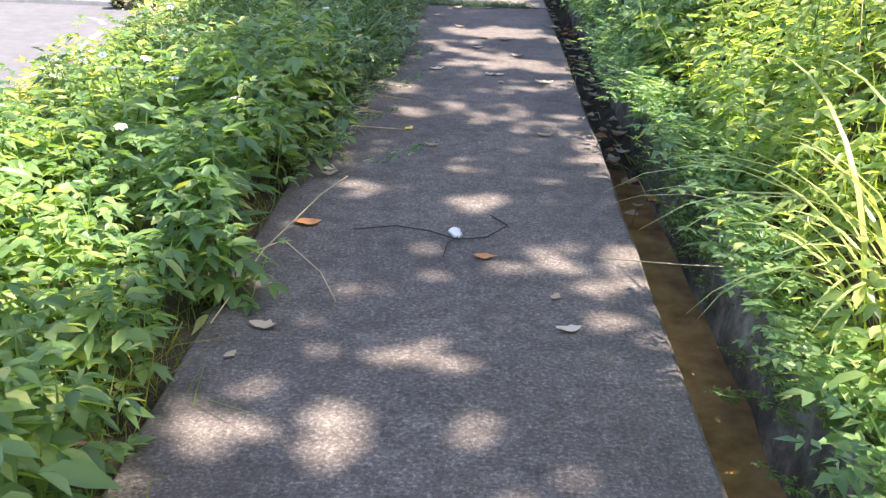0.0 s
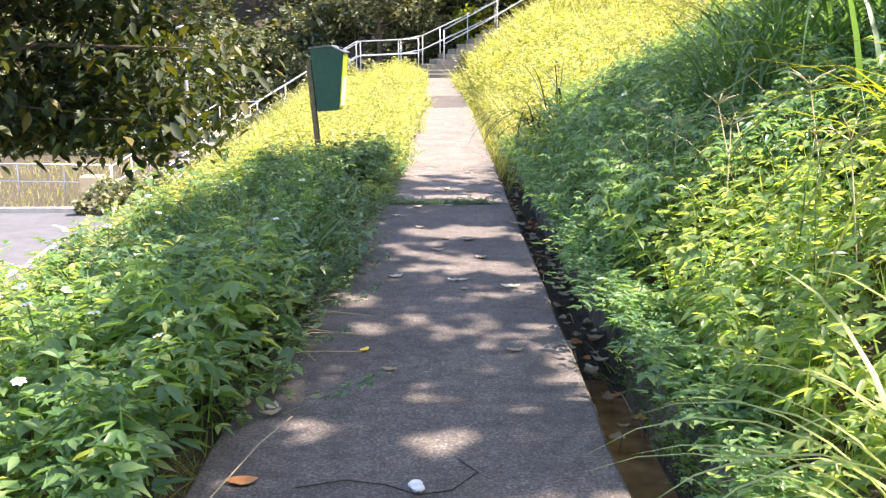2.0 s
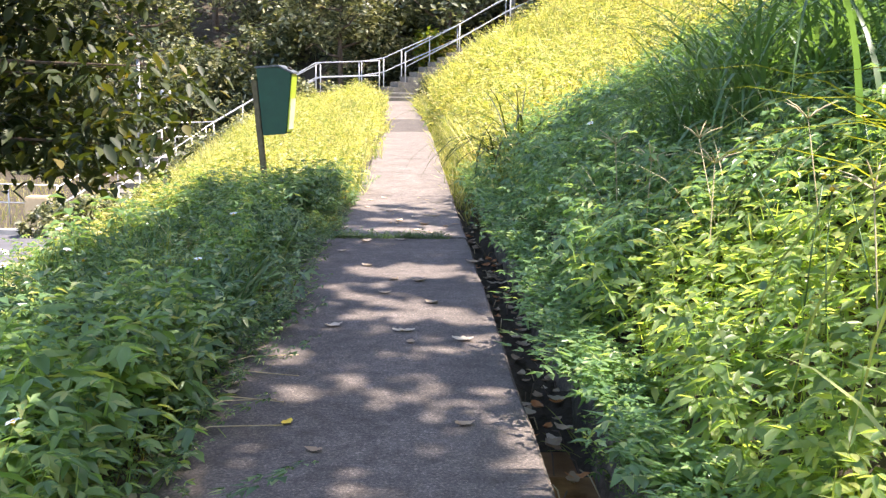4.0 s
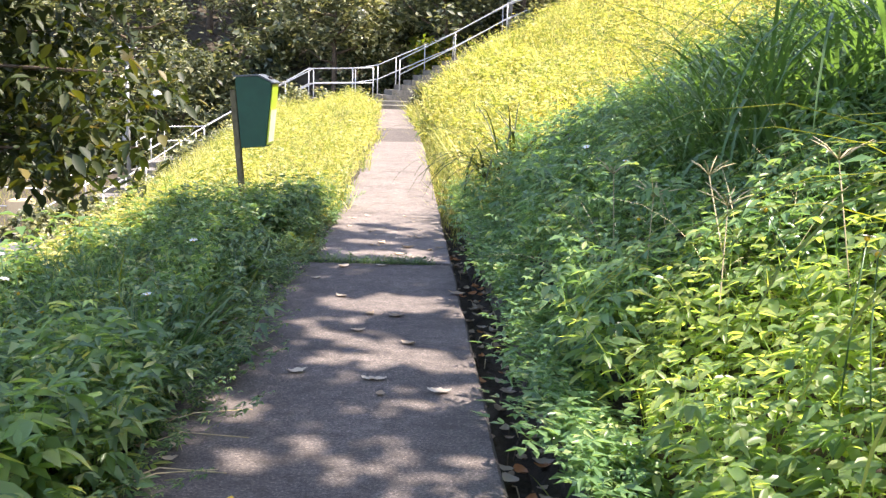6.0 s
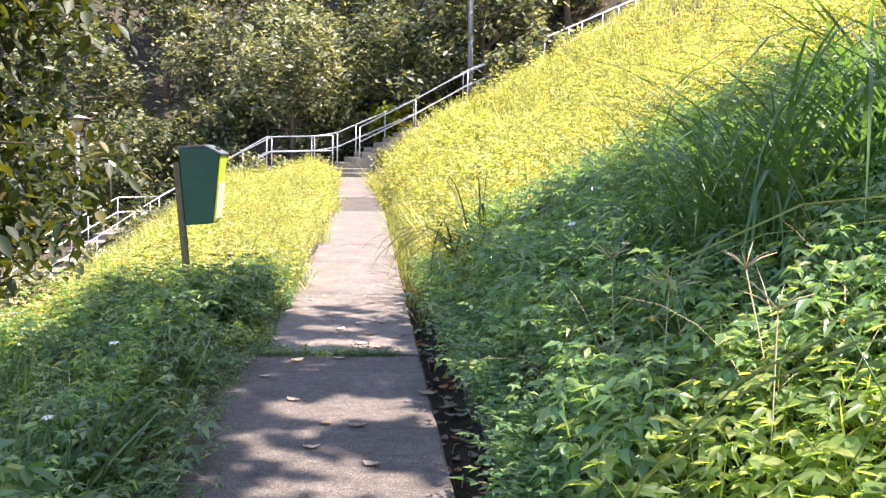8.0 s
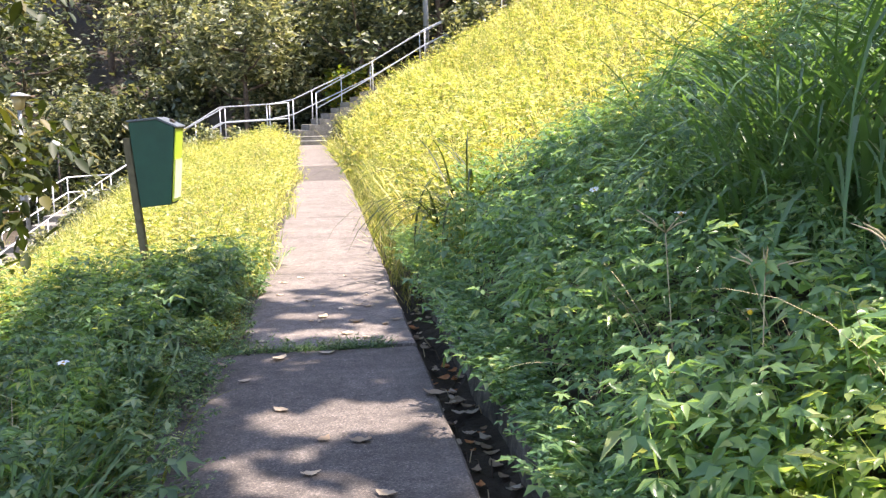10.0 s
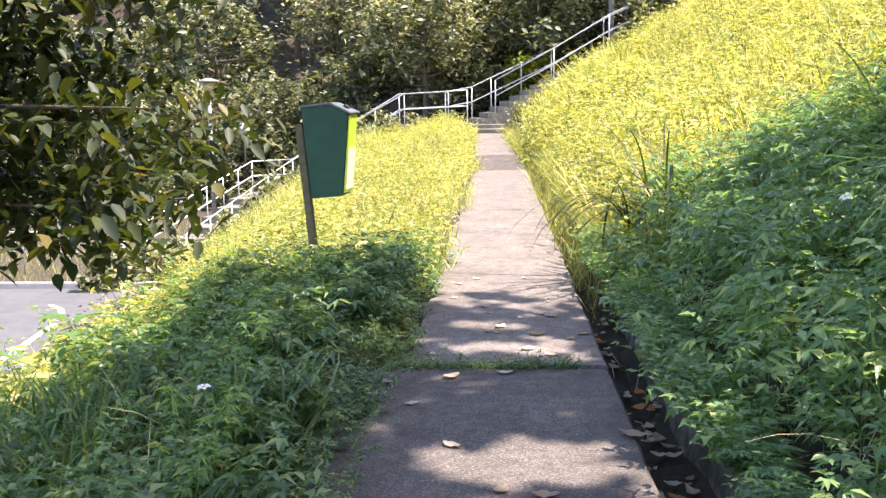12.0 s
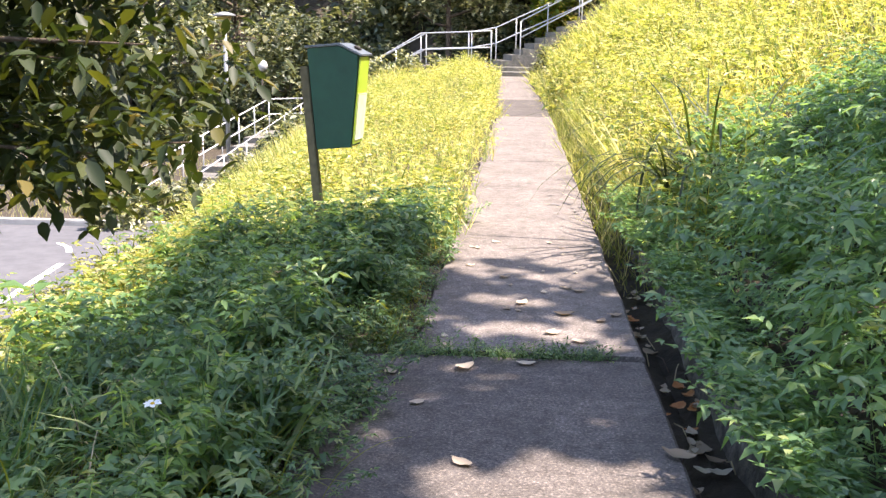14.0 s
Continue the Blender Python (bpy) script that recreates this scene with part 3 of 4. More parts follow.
p = scatter(760, -2.0, -0.5, 0.3, 5.9, lambda x, y: x < left_edge(y) - 0.06)
field("herb_bed", "dense green flowering weeds along the path edge", "weeds", full_herbs, p, 0.5 + 0.65 * clump(p[:, 0], p[:, 1], 0.8, 1) + 0.5 * clump(p[:, 0], p[:, 1], 2.8, 2) + R.normal(0, 0.08, len(p)), M["herb_lit"])
p = scatter(260, -2.3, -0.8, 0.6, 12.0)
field("herb_bed", "taller weed stems standing above the bed", "weeds", tall_herbs, p, R.uniform(0.6, 1.05, len(p)), M["herb_lit"])
p = np.stack([R.uniform(-0.68, -0.45, 150), R.uniform(4.2, 9.3, 150), np.zeros(150)], -1)
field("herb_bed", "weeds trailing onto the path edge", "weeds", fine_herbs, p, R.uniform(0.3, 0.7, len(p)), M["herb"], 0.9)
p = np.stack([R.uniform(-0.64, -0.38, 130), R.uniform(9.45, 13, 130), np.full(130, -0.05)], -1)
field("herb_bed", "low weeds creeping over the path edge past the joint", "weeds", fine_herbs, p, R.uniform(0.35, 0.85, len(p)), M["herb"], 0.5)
p = scatter(600, -3.0, -0.75, -5, 0.5)
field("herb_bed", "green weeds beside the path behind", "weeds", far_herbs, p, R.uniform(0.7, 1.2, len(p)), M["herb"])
p = scatter(800, 1.04, 5, -5, 1.0)
field("herb_bed", "green weeds on the slope behind", "weeds", far_herbs, p, R.uniform(0.8, 1.5, len(p)), M["herb2"])
p = scatter(1900, -2.05, -0.35, 4.3, 13, lambda x, y: (x < left_edge(y) - 0.05) & (R.random(len(x)) < smoothstep(4.3, 5.8, y)) & (clump(x, y, 1.7, 14) > 0.24))
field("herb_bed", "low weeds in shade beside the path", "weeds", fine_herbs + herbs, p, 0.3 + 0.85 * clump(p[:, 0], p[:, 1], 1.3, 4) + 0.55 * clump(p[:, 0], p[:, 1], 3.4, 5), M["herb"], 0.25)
p = scatter(2250, 1.04, 4.2, 0.6, 12.5, lambda x, y: (R.random(len(x)) < np.clip(1.3 - 0.22 * (x - 1), 0.3, 1)) & ((x > 2.2) | (y > 5.8)) & (np.hypot(x - 2.35, y - 7.9) > 0.5))
field("herb_bed", "tall leafy green weeds covering the hillside", "weeds", tall_herbs, p, np.clip(0.4 + 0.6 * clump(p[:, 0], p[:, 1], 0.8, 9) + 0.85 * clump(p[:, 0], p[:, 1], 2.2, 10) + R.normal(0, 0.08, len(p)), 0.45, 1.22), M["herb3"], 0.25, 3.1416, (0.18, 0.06))
p = scatter(1150, 1.005, 1.1, 1.6, 13, lambda x, y: R.random(len(x)) < 0.42 + 0.58 * smoothstep(4.1, 5.0, y))
field("herb_bed", "leafy weeds hanging over the drain wall", "weeds", [(v * (1, 1, 1) - np.stack([0.62 * v[:, 2], 0 * v[:, 2], 0.3 * v[:, 2]], -1), f) for v, f in fine_herbs + herbs], p, R.uniform(0.55, 1.15, len(p)), M["herb3"], 0.3, 0.7)
p = np.stack([R.uniform(0.93, 1.0, 150), R.uniform(1.8, 5.2, 150), R.uniform(-0.28, -0.02, 150)], -1)
field("herb_bed", "small weeds rooted in the drain wall", "weeds", fine_herbs, p, R.uniform(0.2, 0.6, len(p)), M["herb_lit"], 0.7)
p = scatter(3800, -6.5, -1.85, 0, 17)
field("herb_bed", "yellow-green weeds on the sunny bank above the road", "weeds", far_herbs, p, 0.8 + 0.7 * R.random(len(p)), M["meadow"])
p = scatter(800, 1.03, 2.3, 1.0, 6.4, lambda x, y: np.hypot(x - 1.1, y - 2.9) > 0.22)
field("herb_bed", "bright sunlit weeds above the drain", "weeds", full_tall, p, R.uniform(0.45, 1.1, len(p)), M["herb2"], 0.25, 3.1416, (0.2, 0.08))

blades = [blade_proto(i, 0.34, 0.25 + 0.12 * i, 0.006) for i in range(6)]
p = scatter(9000, -3.2, -0.5, 0.6, 12.5, lambda x, y: (x < left_edge(y)) & (clump(x, y, 1.1, 20) > 0.56))
field("grass_patch", "thin bright green grass among the weeds", "grass", blades, p, R.uniform(0.5, 1.1, len(p)), M["grass"], 0.3)
wide_blades = [blade_proto(i, 0.34, 0.3 + 0.14 * i, 0.013, 4) for i in range(6)]
p = scatter(4200, -2.0, -0.72, 5.4, 8.4, lambda x, y: clump(x, y, 1.4, 71) > 0.5)
field("grass_patch", "thin bright green grass tufts in the shade", "grass", wide_blades, p, R.uniform(1.0, 1.6, len(p)), M["reed"], 0.35)
p = scatter(7000, -0.95, -0.35, 0.4, 13, lambda x, y: (x < left_edge(y) + 0.05) & (x > left_edge(y) - 0.18))
field("grass_fringe", "short grass fringe at the path edge", "grass", blades, p, R.uniform(0.15, 0.6, len(p)), M["grass"], 0.5)
mblades = [blade_proto(10 + i, 0.5, 0.2 + 0.15 * i, 0.014, 2) for i in range(5)]
def meadow_edge(y):
    return -0.38 - 0.2 * smoothstep(24.5, 33, y) + 0.05 * np.sin(y * 1.1) + 0.04 * np.sin(y * 3.7)


p = scatter(20000, -4.2, -0.25, 11.5, 37.5, lambda x, y: x < meadow_edge(y) + 0.3 * (clump(x, y, 1.3, 88) - 0.5))
p[:, 2] = np.where(p[:, 0] > path_left(p[:, 1]) - 0.01, rise(p[:, 1]), p[:, 2])
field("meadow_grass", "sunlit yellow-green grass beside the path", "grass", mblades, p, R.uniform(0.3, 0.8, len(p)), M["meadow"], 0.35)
p = scatter(3400, -4.2, -0.4, 11.3, 35.5, lambda x, y: x < meadow_edge(y) - 0.06)
field("herb_bed", "leafy sunlit yellow-green weeds beside the path", "weeds", hill_herbs, p, 0.3 + 0.75 * clump(p[:, 0], p[:, 1], 0.9, 17) + 0.4 * clump(p[:, 0], p[:, 1], 2.9, 16) + R.uniform(0, 0.3, len(p)), M["meadow"], 0.3)
p = scatter(34000, 0.98, 13, 10.5, 40, lambda x, y: R.random(len(x)) < np.clip(1.25 - 0.07 * x, 0.2, 1))
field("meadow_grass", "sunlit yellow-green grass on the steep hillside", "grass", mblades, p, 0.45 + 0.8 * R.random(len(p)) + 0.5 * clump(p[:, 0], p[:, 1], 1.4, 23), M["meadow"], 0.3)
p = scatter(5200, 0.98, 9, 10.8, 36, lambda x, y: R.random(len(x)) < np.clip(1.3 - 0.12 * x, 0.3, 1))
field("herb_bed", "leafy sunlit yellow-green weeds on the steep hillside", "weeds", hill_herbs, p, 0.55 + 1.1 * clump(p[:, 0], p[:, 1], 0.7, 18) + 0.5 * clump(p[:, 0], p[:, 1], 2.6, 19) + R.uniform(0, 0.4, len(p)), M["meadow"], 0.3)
# the drain is overgrown where the sun begins
p = scatter(6500, 0.2, 1.1, 11.3, 34.5, lambda x, y: x > 0.69 - bend(y) + 0.03 * np.sin(y * 2.3))
p[:, 2] = rise(p[:, 1]) - 0.08 - 0.12 * (p[:, 0] > 0.66)
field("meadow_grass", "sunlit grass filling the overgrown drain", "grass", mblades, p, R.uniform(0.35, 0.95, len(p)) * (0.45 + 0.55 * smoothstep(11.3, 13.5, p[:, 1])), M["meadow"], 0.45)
p = scatter(5200, 0.66, 3.2, 24.5, 35.0)
field("meadow_grass", "tall sunlit grass at the bend of the path", "grass", mblades, p, R.uniform(0.9, 2.1, len(p)) * smoothstep(23.5, 29, p[:, 1]) + 0.2, M["meadow"], 0.35)
p = scatter(700, 0.7, 3.2, 25.5, 34.5)
field("herb_bed", "tall leafy weeds at the bend of the path", "weeds", far_herbs, p, R.uniform(1.4, 2.8, len(p)), M["meadow"])
p = scatter(12000, 3.5, 13, 0, 12)
field("meadow_grass", "long grass on the upper hillside", "grass", mblades, p, R.uniform(0.7, 1.5, len(p)), M["reed"], 0.25)
p = scatter(9000, -16, -3.4, 15, 40, lambda x, y: (y > 27.2) | (x > -6.6))
field("meadow_grass", "sunlit rough grass on the bank above the road", "grass", mblades, p, R.uniform(0.4, 0.9, len(p)), M["meadow"], 0.25)
p = scatter(1600, -4.0, 8, 11.5, 34, lambda x, y: ((x < -0.5) | (x > 1.0)) & (clump(x, y, 0.6, 44) > 0.45))
field("herb_bed", "sunlit yellow-green weeds among the grass", "weeds", far_herbs, p, R.uniform(0.9, 1.9, len(p)), M["meadow"])
p = scatter(7000, -7.2, -3.2, 24, 36.3)
field("meadow_grass", "tall sunlit grass below the stairs", "grass", mblades, p, R.uniform(0.9, 1.7, len(p)), M["meadow"], 0.25)
p = scatter(1500, -3.6, 8, 12, 33, lambda x, y: ((x < -0.55) | (x > 1.05)) & (clump(x, y, 0.9, 61) > 0.55))
field("herb_bed", "greener weeds scattered in the sunlit grass", "weeds", far_herbs, p, R.uniform(0.6, 1.4, len(p)), M["grass"])
p = scatter(7000, 0.96, 1.14, 11, 35)
p[:, 2] = np.maximum(p[:, 2], 0.0)
field("meadow_grass", "sunlit grass hanging over the drain wall", "grass", mblades, p, R.uniform(0.35, 0.8, len(p)), M["meadow"], 0.5)
# weeds rooted in the joint across the path
p = np.stack([R.uniform(-0.68, 0.5, 420), R.normal(9.4, 0.035, 420), np.full(420, -0.02)], -1)
p[:, 2] = np.where(np.abs(p[:, 1] - 9.4) < 0.035, -0.03, 0.0)
field("joint_weeds", "small green weeds growing in the path joint", "weeds", [herb(60 + i, 0.07, 3, 0.014) for i in range(4)], p, R.uniform(0.6, 1.2, len(p)), M["herb"], 0.6)


def reed_clump(x, y, height, n, spread, mat, label, seed, width=0.026, curl=(1.3, 2.6), aim=(0.0, 3.1416)):
    """A clump of arching blades; in small clumps each blade is a part."""
    r = random.Random(seed)
    z = float(ground(x, y)) - 0.02
    single = n <= 300
    root = empty("grass_clump", pose(x, y, z)) if single else None
    shared = []
    b = Build()
    for i in range(n):
        h = height * r.uniform(0.55, 1.15)
        v, f = arch_blade(h, r.uniform(0.02, 0.4), r.uniform(*curl), width * r.uniform(0.6, 1.2))
        m = Matrix.Translation((r.gauss(0, spread), r.gauss(0, spread), 0)) @ Matrix.Rotation(aim[0] + r.uniform(-aim[1], aim[1]), 4, "Z")
        if not single:
            b.add([m @ Vector(q) for q in v], f)
        elif len(shared) < 12:
            o = link_mesh("blade", v, f, mat, root)
            o.matrix_basis = m
            shared.append(o.data)
        else:
            o = new("blade", shared[i % 12])
            o.parent = root
            o.matrix_basis = m
    if not single:
        root = link_mesh("grass_clump", *b.arrays(), mat)
        root.location = (x, y, z)
    return tagged(root, label, "grass clump", "grass clumps")


reed_clump(1.18, 2.8, 1.05, 26, 0.05, M["sedge"], "long arching sunlit grass blades over the drain", 1, 0.02, (1.7, 2.7), (3.0, 1.2))
# Dark tree-leaf tone puts this clump's shade into its blade colour.
reed_clump(1.38, 11.9, 1.55, 90, 0.14, M["treeleaf"], "arching grass clump at the sun edge, shade painted into its dark blades", 2, 0.034, (1.5, 2.8))
reed_clump(2.05, 4.4, 1.7, 22, 0.1, M["grass"], "long strap grass hanging over the slope weeds", 3, 0.022, (2.3, 3.0), (3.3, 0.9))
for k, (x, y, h, n) in enumerate(((2.1, 7.8, 1.35, 110), (2.35, 7.5, 1.6, 130), (2.5, 8.3, 1.7, 140), (2.15, 8.8, 1.25, 80), (2.8, 7.5, 1.9, 130), (1.6, 6.7, 0.9, 20), (2.4, 9.7, 1.2, 40), (2.6, 5.6, 1.4, 30), (3.2, 8.3, 2.0, 100), (3.0, 6.6, 1.7, 70), (2.7, 10.8, 1.3, 40))):
    reed_clump(x, y, h, n, 0.16, M["reed"], "tall arching green grass clump on the slope", 10 + k, 0.03, (1.3, 3.0))
reed_clump(1.0, 5.55, 0.42, 18, 0.03, M["sedge"], "small pale grass tuft on the drain wall", 30, 0.016, (1.0, 2.2))
for k, (x, y, h, n) in enumerate(((1.5, 6.2, 0.95, 18), (1.75, 5.7, 1.0, 16), (1.35, 7.0, 0.8, 14), (2.1, 6.6, 1.1, 14), (-1.05, 7.3, 0.6, 16), (-1.3, 8.2, 0.6, 16), (-0.9, 6.5, 0.5, 12), (-1.5, 6.9, 0.6, 14))):
    reed_clump(x, y, h, n, 0.1, M["straw"], "dry pale arching grass stems among the weeds", 40 + k, 0.005, (0.8, 2.4))
for k, (x, y, h, n) in enumerate(((-1.0, 7.0, 0.55, 60), (-1.35, 7.6, 0.6, 60), (-0.85, 7.8, 0.45, 50), (-1.6, 6.6, 0.6, 50), (-1.1, 6.2, 0.5, 40), (-1.7, 8.6, 0.5, 40), (-0.8, 5.6, 0.4, 30))):
    reed_clump(x, y, h, n, 0.1, M["grass"], "loose green grass tuft among the bank weeds", 60 + k, 0.009, (0.8, 2.4))


def daisy(x, y, z, seed):
    """A white-rayed weed flower on a thin stem."""
    r = random.Random(seed)
    ob = tagged(empty("wild_daisy", pose(x, y, z, r.uniform(-25, 25), r.uniform(-25, 25), r.uniform(0, 360)) @ Matrix.Diagonal((1.35, 1.35, 1.35, 1))), "small white wild daisy with a yellow centre", "flower", "wild daisies")
    tube_part("stem", [(0, 0, -0.32), (0.01, 0, -0.15), (0, 0, 0)], 0.002, M["herb"], ob, 4)
    bm = bmesh.new()
    for i in range(6):
        a = i * 1.047 + r.uniform(-0.1, 0.1)
        m = Matrix.Rotation(a, 4, "Z")
        q = [bm.verts.new(m @ Vector(c)) for c in ((0.003, -0.002, 0.003), (0.013, -0.006, 0.005), (0.019, 0, 0.003), (0.013, 0.006, 0.005), (0.003, 0.002, 0.003))]
        bm.faces.new(q)
    part("petals", bm, M["petal"], ob)
    bm = bmesh.new()
    bmesh.ops.create_uvsphere(bm, u_segments=8, v_segments=5, radius=0.006)
    part("flower_centre", bm, M["disc"], ob, smooth=True)


rd = random.Random(11)
for k in range(26):
    x, y = rd.uniform(-1.9, -0.85), rd.uniform(2.0, 7.5)
    daisy(x, y, float(ground(x, y)) + rd.uniform(0.38, 0.52), k)
for k in range(14):
    x, y = rd.uniform(1.15, 2.4), rd.uniform(3.0, 8.5)
    daisy(x, y, float(ground(x, y)) + rd.uniform(0.6, 0.75), 50 + k)

# ---- trees ----
def crown(seed, n, radii, size, mat_name, clumps=26):
    """Leaf cards grouped into clumps inside an uneven ellipsoid."""
    r = np.random.default_rng(seed)
    c = r.normal(0, 1, (clumps, 3))
    c /= np.linalg.norm(c, axis=1)[:, None]
    c *= r.uniform(0.45, 1.0, (clumps, 1)) * np.array(radii)
    k = r.integers(0, clumps, n)
    pos = c[k] + r.normal(0, 0.145, (n, 3)) * np.mean(radii) * r.uniform(0.5, 1.3, (clumps, 1))[k]
    d = r.normal(0, 1, (n, 3)) * (1, 1, 0.5)
    d /= np.linalg.norm(d, axis=1)[:, None]
    u = np.cross(d, r.normal(0, 0.5, (n, 3)) + (0, 0, 1))
    u /= np.linalg.norm(u, axis=1)[:, None] + 1e-6
    w = np.cross(u, d)
    L = (size * r.uniform(0.6, 1.3, n))[:, None]
    a, l, t, q = pos, pos + d * L * 0.45 + u * L * 0.24 + w * 0.05 * L, pos + d * L - w * 0.1 * L, pos + d * L * 0.45 - u * L * 0.24 + w * 0.05 * L
    v = np.stack([a, l, t, q], 1).reshape(-1, 3)
    i = np.arange(n)[:, None] * 4
    return v, np.concatenate([i + (0, 1, 2), i + (0, 2, 3)])


def limbs(seed, height, r0, spread, count):
    r = random.Random(seed)
    b = Build()
    pts = [Vector((0, 0, -0.4))]
    for i in range(1, 6):
        pts.append(Vector((r.uniform(-0.08, 0.08) * height * 0.3, r.uniform(-0.08, 0.08) * height * 0.3, height * i / 5)))
    v, f = tube(pts, [r0 * (1 - 0.14 * i) for i in range(6)], 8)
    b.add(v, f)
    for k in range(count):
        base = pts[2].lerp(pts[5], (k + 0.5) / count)
        a = k * 2.4 + r.uniform(-0.4, 0.4)
        tip = base + Vector((math.cos(a) * spread, math.sin(a) * spread, spread * r.uniform(0.2, 0.8)))
        mid = base.lerp(tip, 0.5) + Vector((0, 0, -0.08 * spread))
        v, f = tube([base, mid, tip], [r0 * 0.45, r0 * 0.28, r0 * 0.08], 6)
        b.add(v, f)
    return b.arrays()


crowns = []
for i in range(4):
    v, f = crown(100 + i, 3400, (2.6, 2.4, 2.3), 0.28, "woodleaf", 30)
    crowns.append((v, f))
trunks = [limbs(200 + i, 3.6, 0.14, 1.7, 6) for i in range(3)]
wood_parts = {}


def wood_tree(x, y, z, s, i, rot):
    ob = tagged(empty("tree", pose(x, y, z, 0, 0, rot) @ Matrix.Diagonal((s, s, s, 1))), "dense dull-green woodland tree with bare lower trunk", "tree", "woodland trees")
    for nm, arr, mat in (("trunk", trunks[i % 3], M["bark"]), ("crown", crowns[i % 4], M["woodleaf"])):
        key = (nm, i % (3 if nm == "trunk" else 4))
        if key not in wood_parts:
            o = link_mesh(nm, *arr, M["woodpale"] if nm == "crown" and i % 2 else mat, ob, nm == "trunk")
            wood_parts[key] = o.data
        else:
            o = new(nm, wood_parts[key])
            o.parent = ob
        if nm == "crown":
            o.location = (0, 0, 4.0)


rw = random.Random(5)
k = 0
for row, (y0, n, zz, s) in enumerate(((46, 11, 0, 0.9), (50, 11, 0, 1.15), (56, 10, 0, 1.5), (64, 9, 0, 1.9))):
    for j in range(n):
        x = -27 + j * 52 / n + rw.uniform(-1.2, 1.2)
        y = y0 + rw.uniform(-1.6, 1.6)
        if x > 9:
            y += (x - 9) * 0.7
        wood_tree(x, y, float(ground(x, y)) - (0.8 if row == 0 else 0.3), s * rw.uniform(0.85, 1.15), k, rw.uniform(0, 360))
        k += 1
for x, y, sc in ((4.6, 40.9, 1.1), (1.7, 40.4, 1.0), (-2.6, 41.5, 1.0), (8.2, 43.0, 1.2)):
    wood_tree(x, y, float(ground(x, y)) - 0.2, sc, k, rw.uniform(0, 360))
    k += 1
shrub_v, shrub_f = crown(130, 1700, (1.6, 1.4, 1.1), 0.24, "woodleaf", 18)
shrub_me = None
for j in range(34):
    x = -26 + j * 1.25 + rw.uniform(-0.6, 0.6)
    y = 43.2 + rw.uniform(-0.8, 2.4) + max(0, x - 2) * 0.35
    if shrub_me is None:
        o = link_mesh("shrub", shrub_v, shrub_f, M["woodleaf"])
        shrub_me = o.data
    else:
        o = new("shrub", shrub_me)
    o.matrix_basis = pose(x, y, float(ground(x, y)) + 0.5, 0, 0, rw.uniform(0, 360)) @ Matrix.Diagonal((1, 1, rw.uniform(0.8, 1.3), 1))
    tagged(o, "tangled dull-green undergrowth shrub below the trees", "shrub", "undergrowth shrubs")

for j in range(30):
    x = -24 + j * 1.35 + rw.uniform(-0.6, 0.6)
    y = 47.5 + rw.uniform(-1.2, 2.4) + max(0, x - 2) * 0.4
    o = new("shrub", shrub_me)
    sc = rw.uniform(1.3, 1.8)
    o.matrix_basis = pose(x, y, float(ground(x, y)) + 0.8, 0, 0, rw.uniform(0, 360)) @ Matrix.Diagonal((sc, sc, sc * 1.2, 1))
    tagged(o, "tall tangled undergrowth shrub between the trees", "shrub", "undergrowth shrubs")

bush_me = None
for k in range(34):
    t = k / 33
    x, y = -9.0 + 5.9 * t + rw.uniform(-0.4, 0.4), 27.2 + 8.4 * t + rw.uniform(-0.4, 0.4)
    if bush_me is None:
        o = link_mesh("shrub", *crown(131, 800, (1.6, 1.4, 1.1), 0.34, "woodpale", 14), M["woodpale"])
        bush_me = o.data
    else:
        o = new("shrub", bush_me)
    sc = rw.uniform(0.3, 0.52)
    o.matrix_basis = pose(x, y, float(ground(x, y)) + 0.25, 0, 0, rw.uniform(0, 360)) @ Matrix.Diagonal((sc, sc, sc * 1.3, 1))
    tagged(o, "low scrubby bush below the stair railing", "shrub", "railing shrubs")
for x, y, z, sc in ((1.35, 35.4, 0.5, 0.5), (1.0, 36.3, 0.9, 0.45), (-1.5, 35.8, 0.6, 0.42), (-2.4, 35.6, 0.5, 0.45), (1.9, 36.4, 1.4, 0.5), (2.8, 36.9, 2.0, 0.5)):
    o = new("shrub", bush_me)
    o.matrix_basis = pose(x, y, z, 0, 0, rw.uniform(0, 360)) @ Matrix.Diagonal((sc, sc, sc, 1))
    tagged(o, "small leafy bush beside the stair foot", "shrub", "stair shrubs")
lit = link_mesh("shrub", *crown(133, 1500, (1.0, 0.8, 1.1), 0.22, "meadow", 12), M["grass"])
lit.matrix_basis = pose(1.15, 39.7, 2.3)
tagged(lit, "yellow-green leafy shrub behind the stair rail", "shrub")
for x, y, z, sc in ((4.9, 37.4, 4.1, 0.62), (5.7, 37.5, 4.4, 0.72), (6.6, 37.6, 4.8, 0.7), (4.3, 37.2, 3.3, 0.45)):
    o = new("shrub", bush_me)
    o.matrix_basis = pose(x, y, z, 0, 0, rw.uniform(0, 360)) @ Matrix.Diagonal((sc, sc, sc * 1.2, 1))
    tagged(o, "scrubby bush growing over the upper stair rail", "shrub", "stair shrubs")

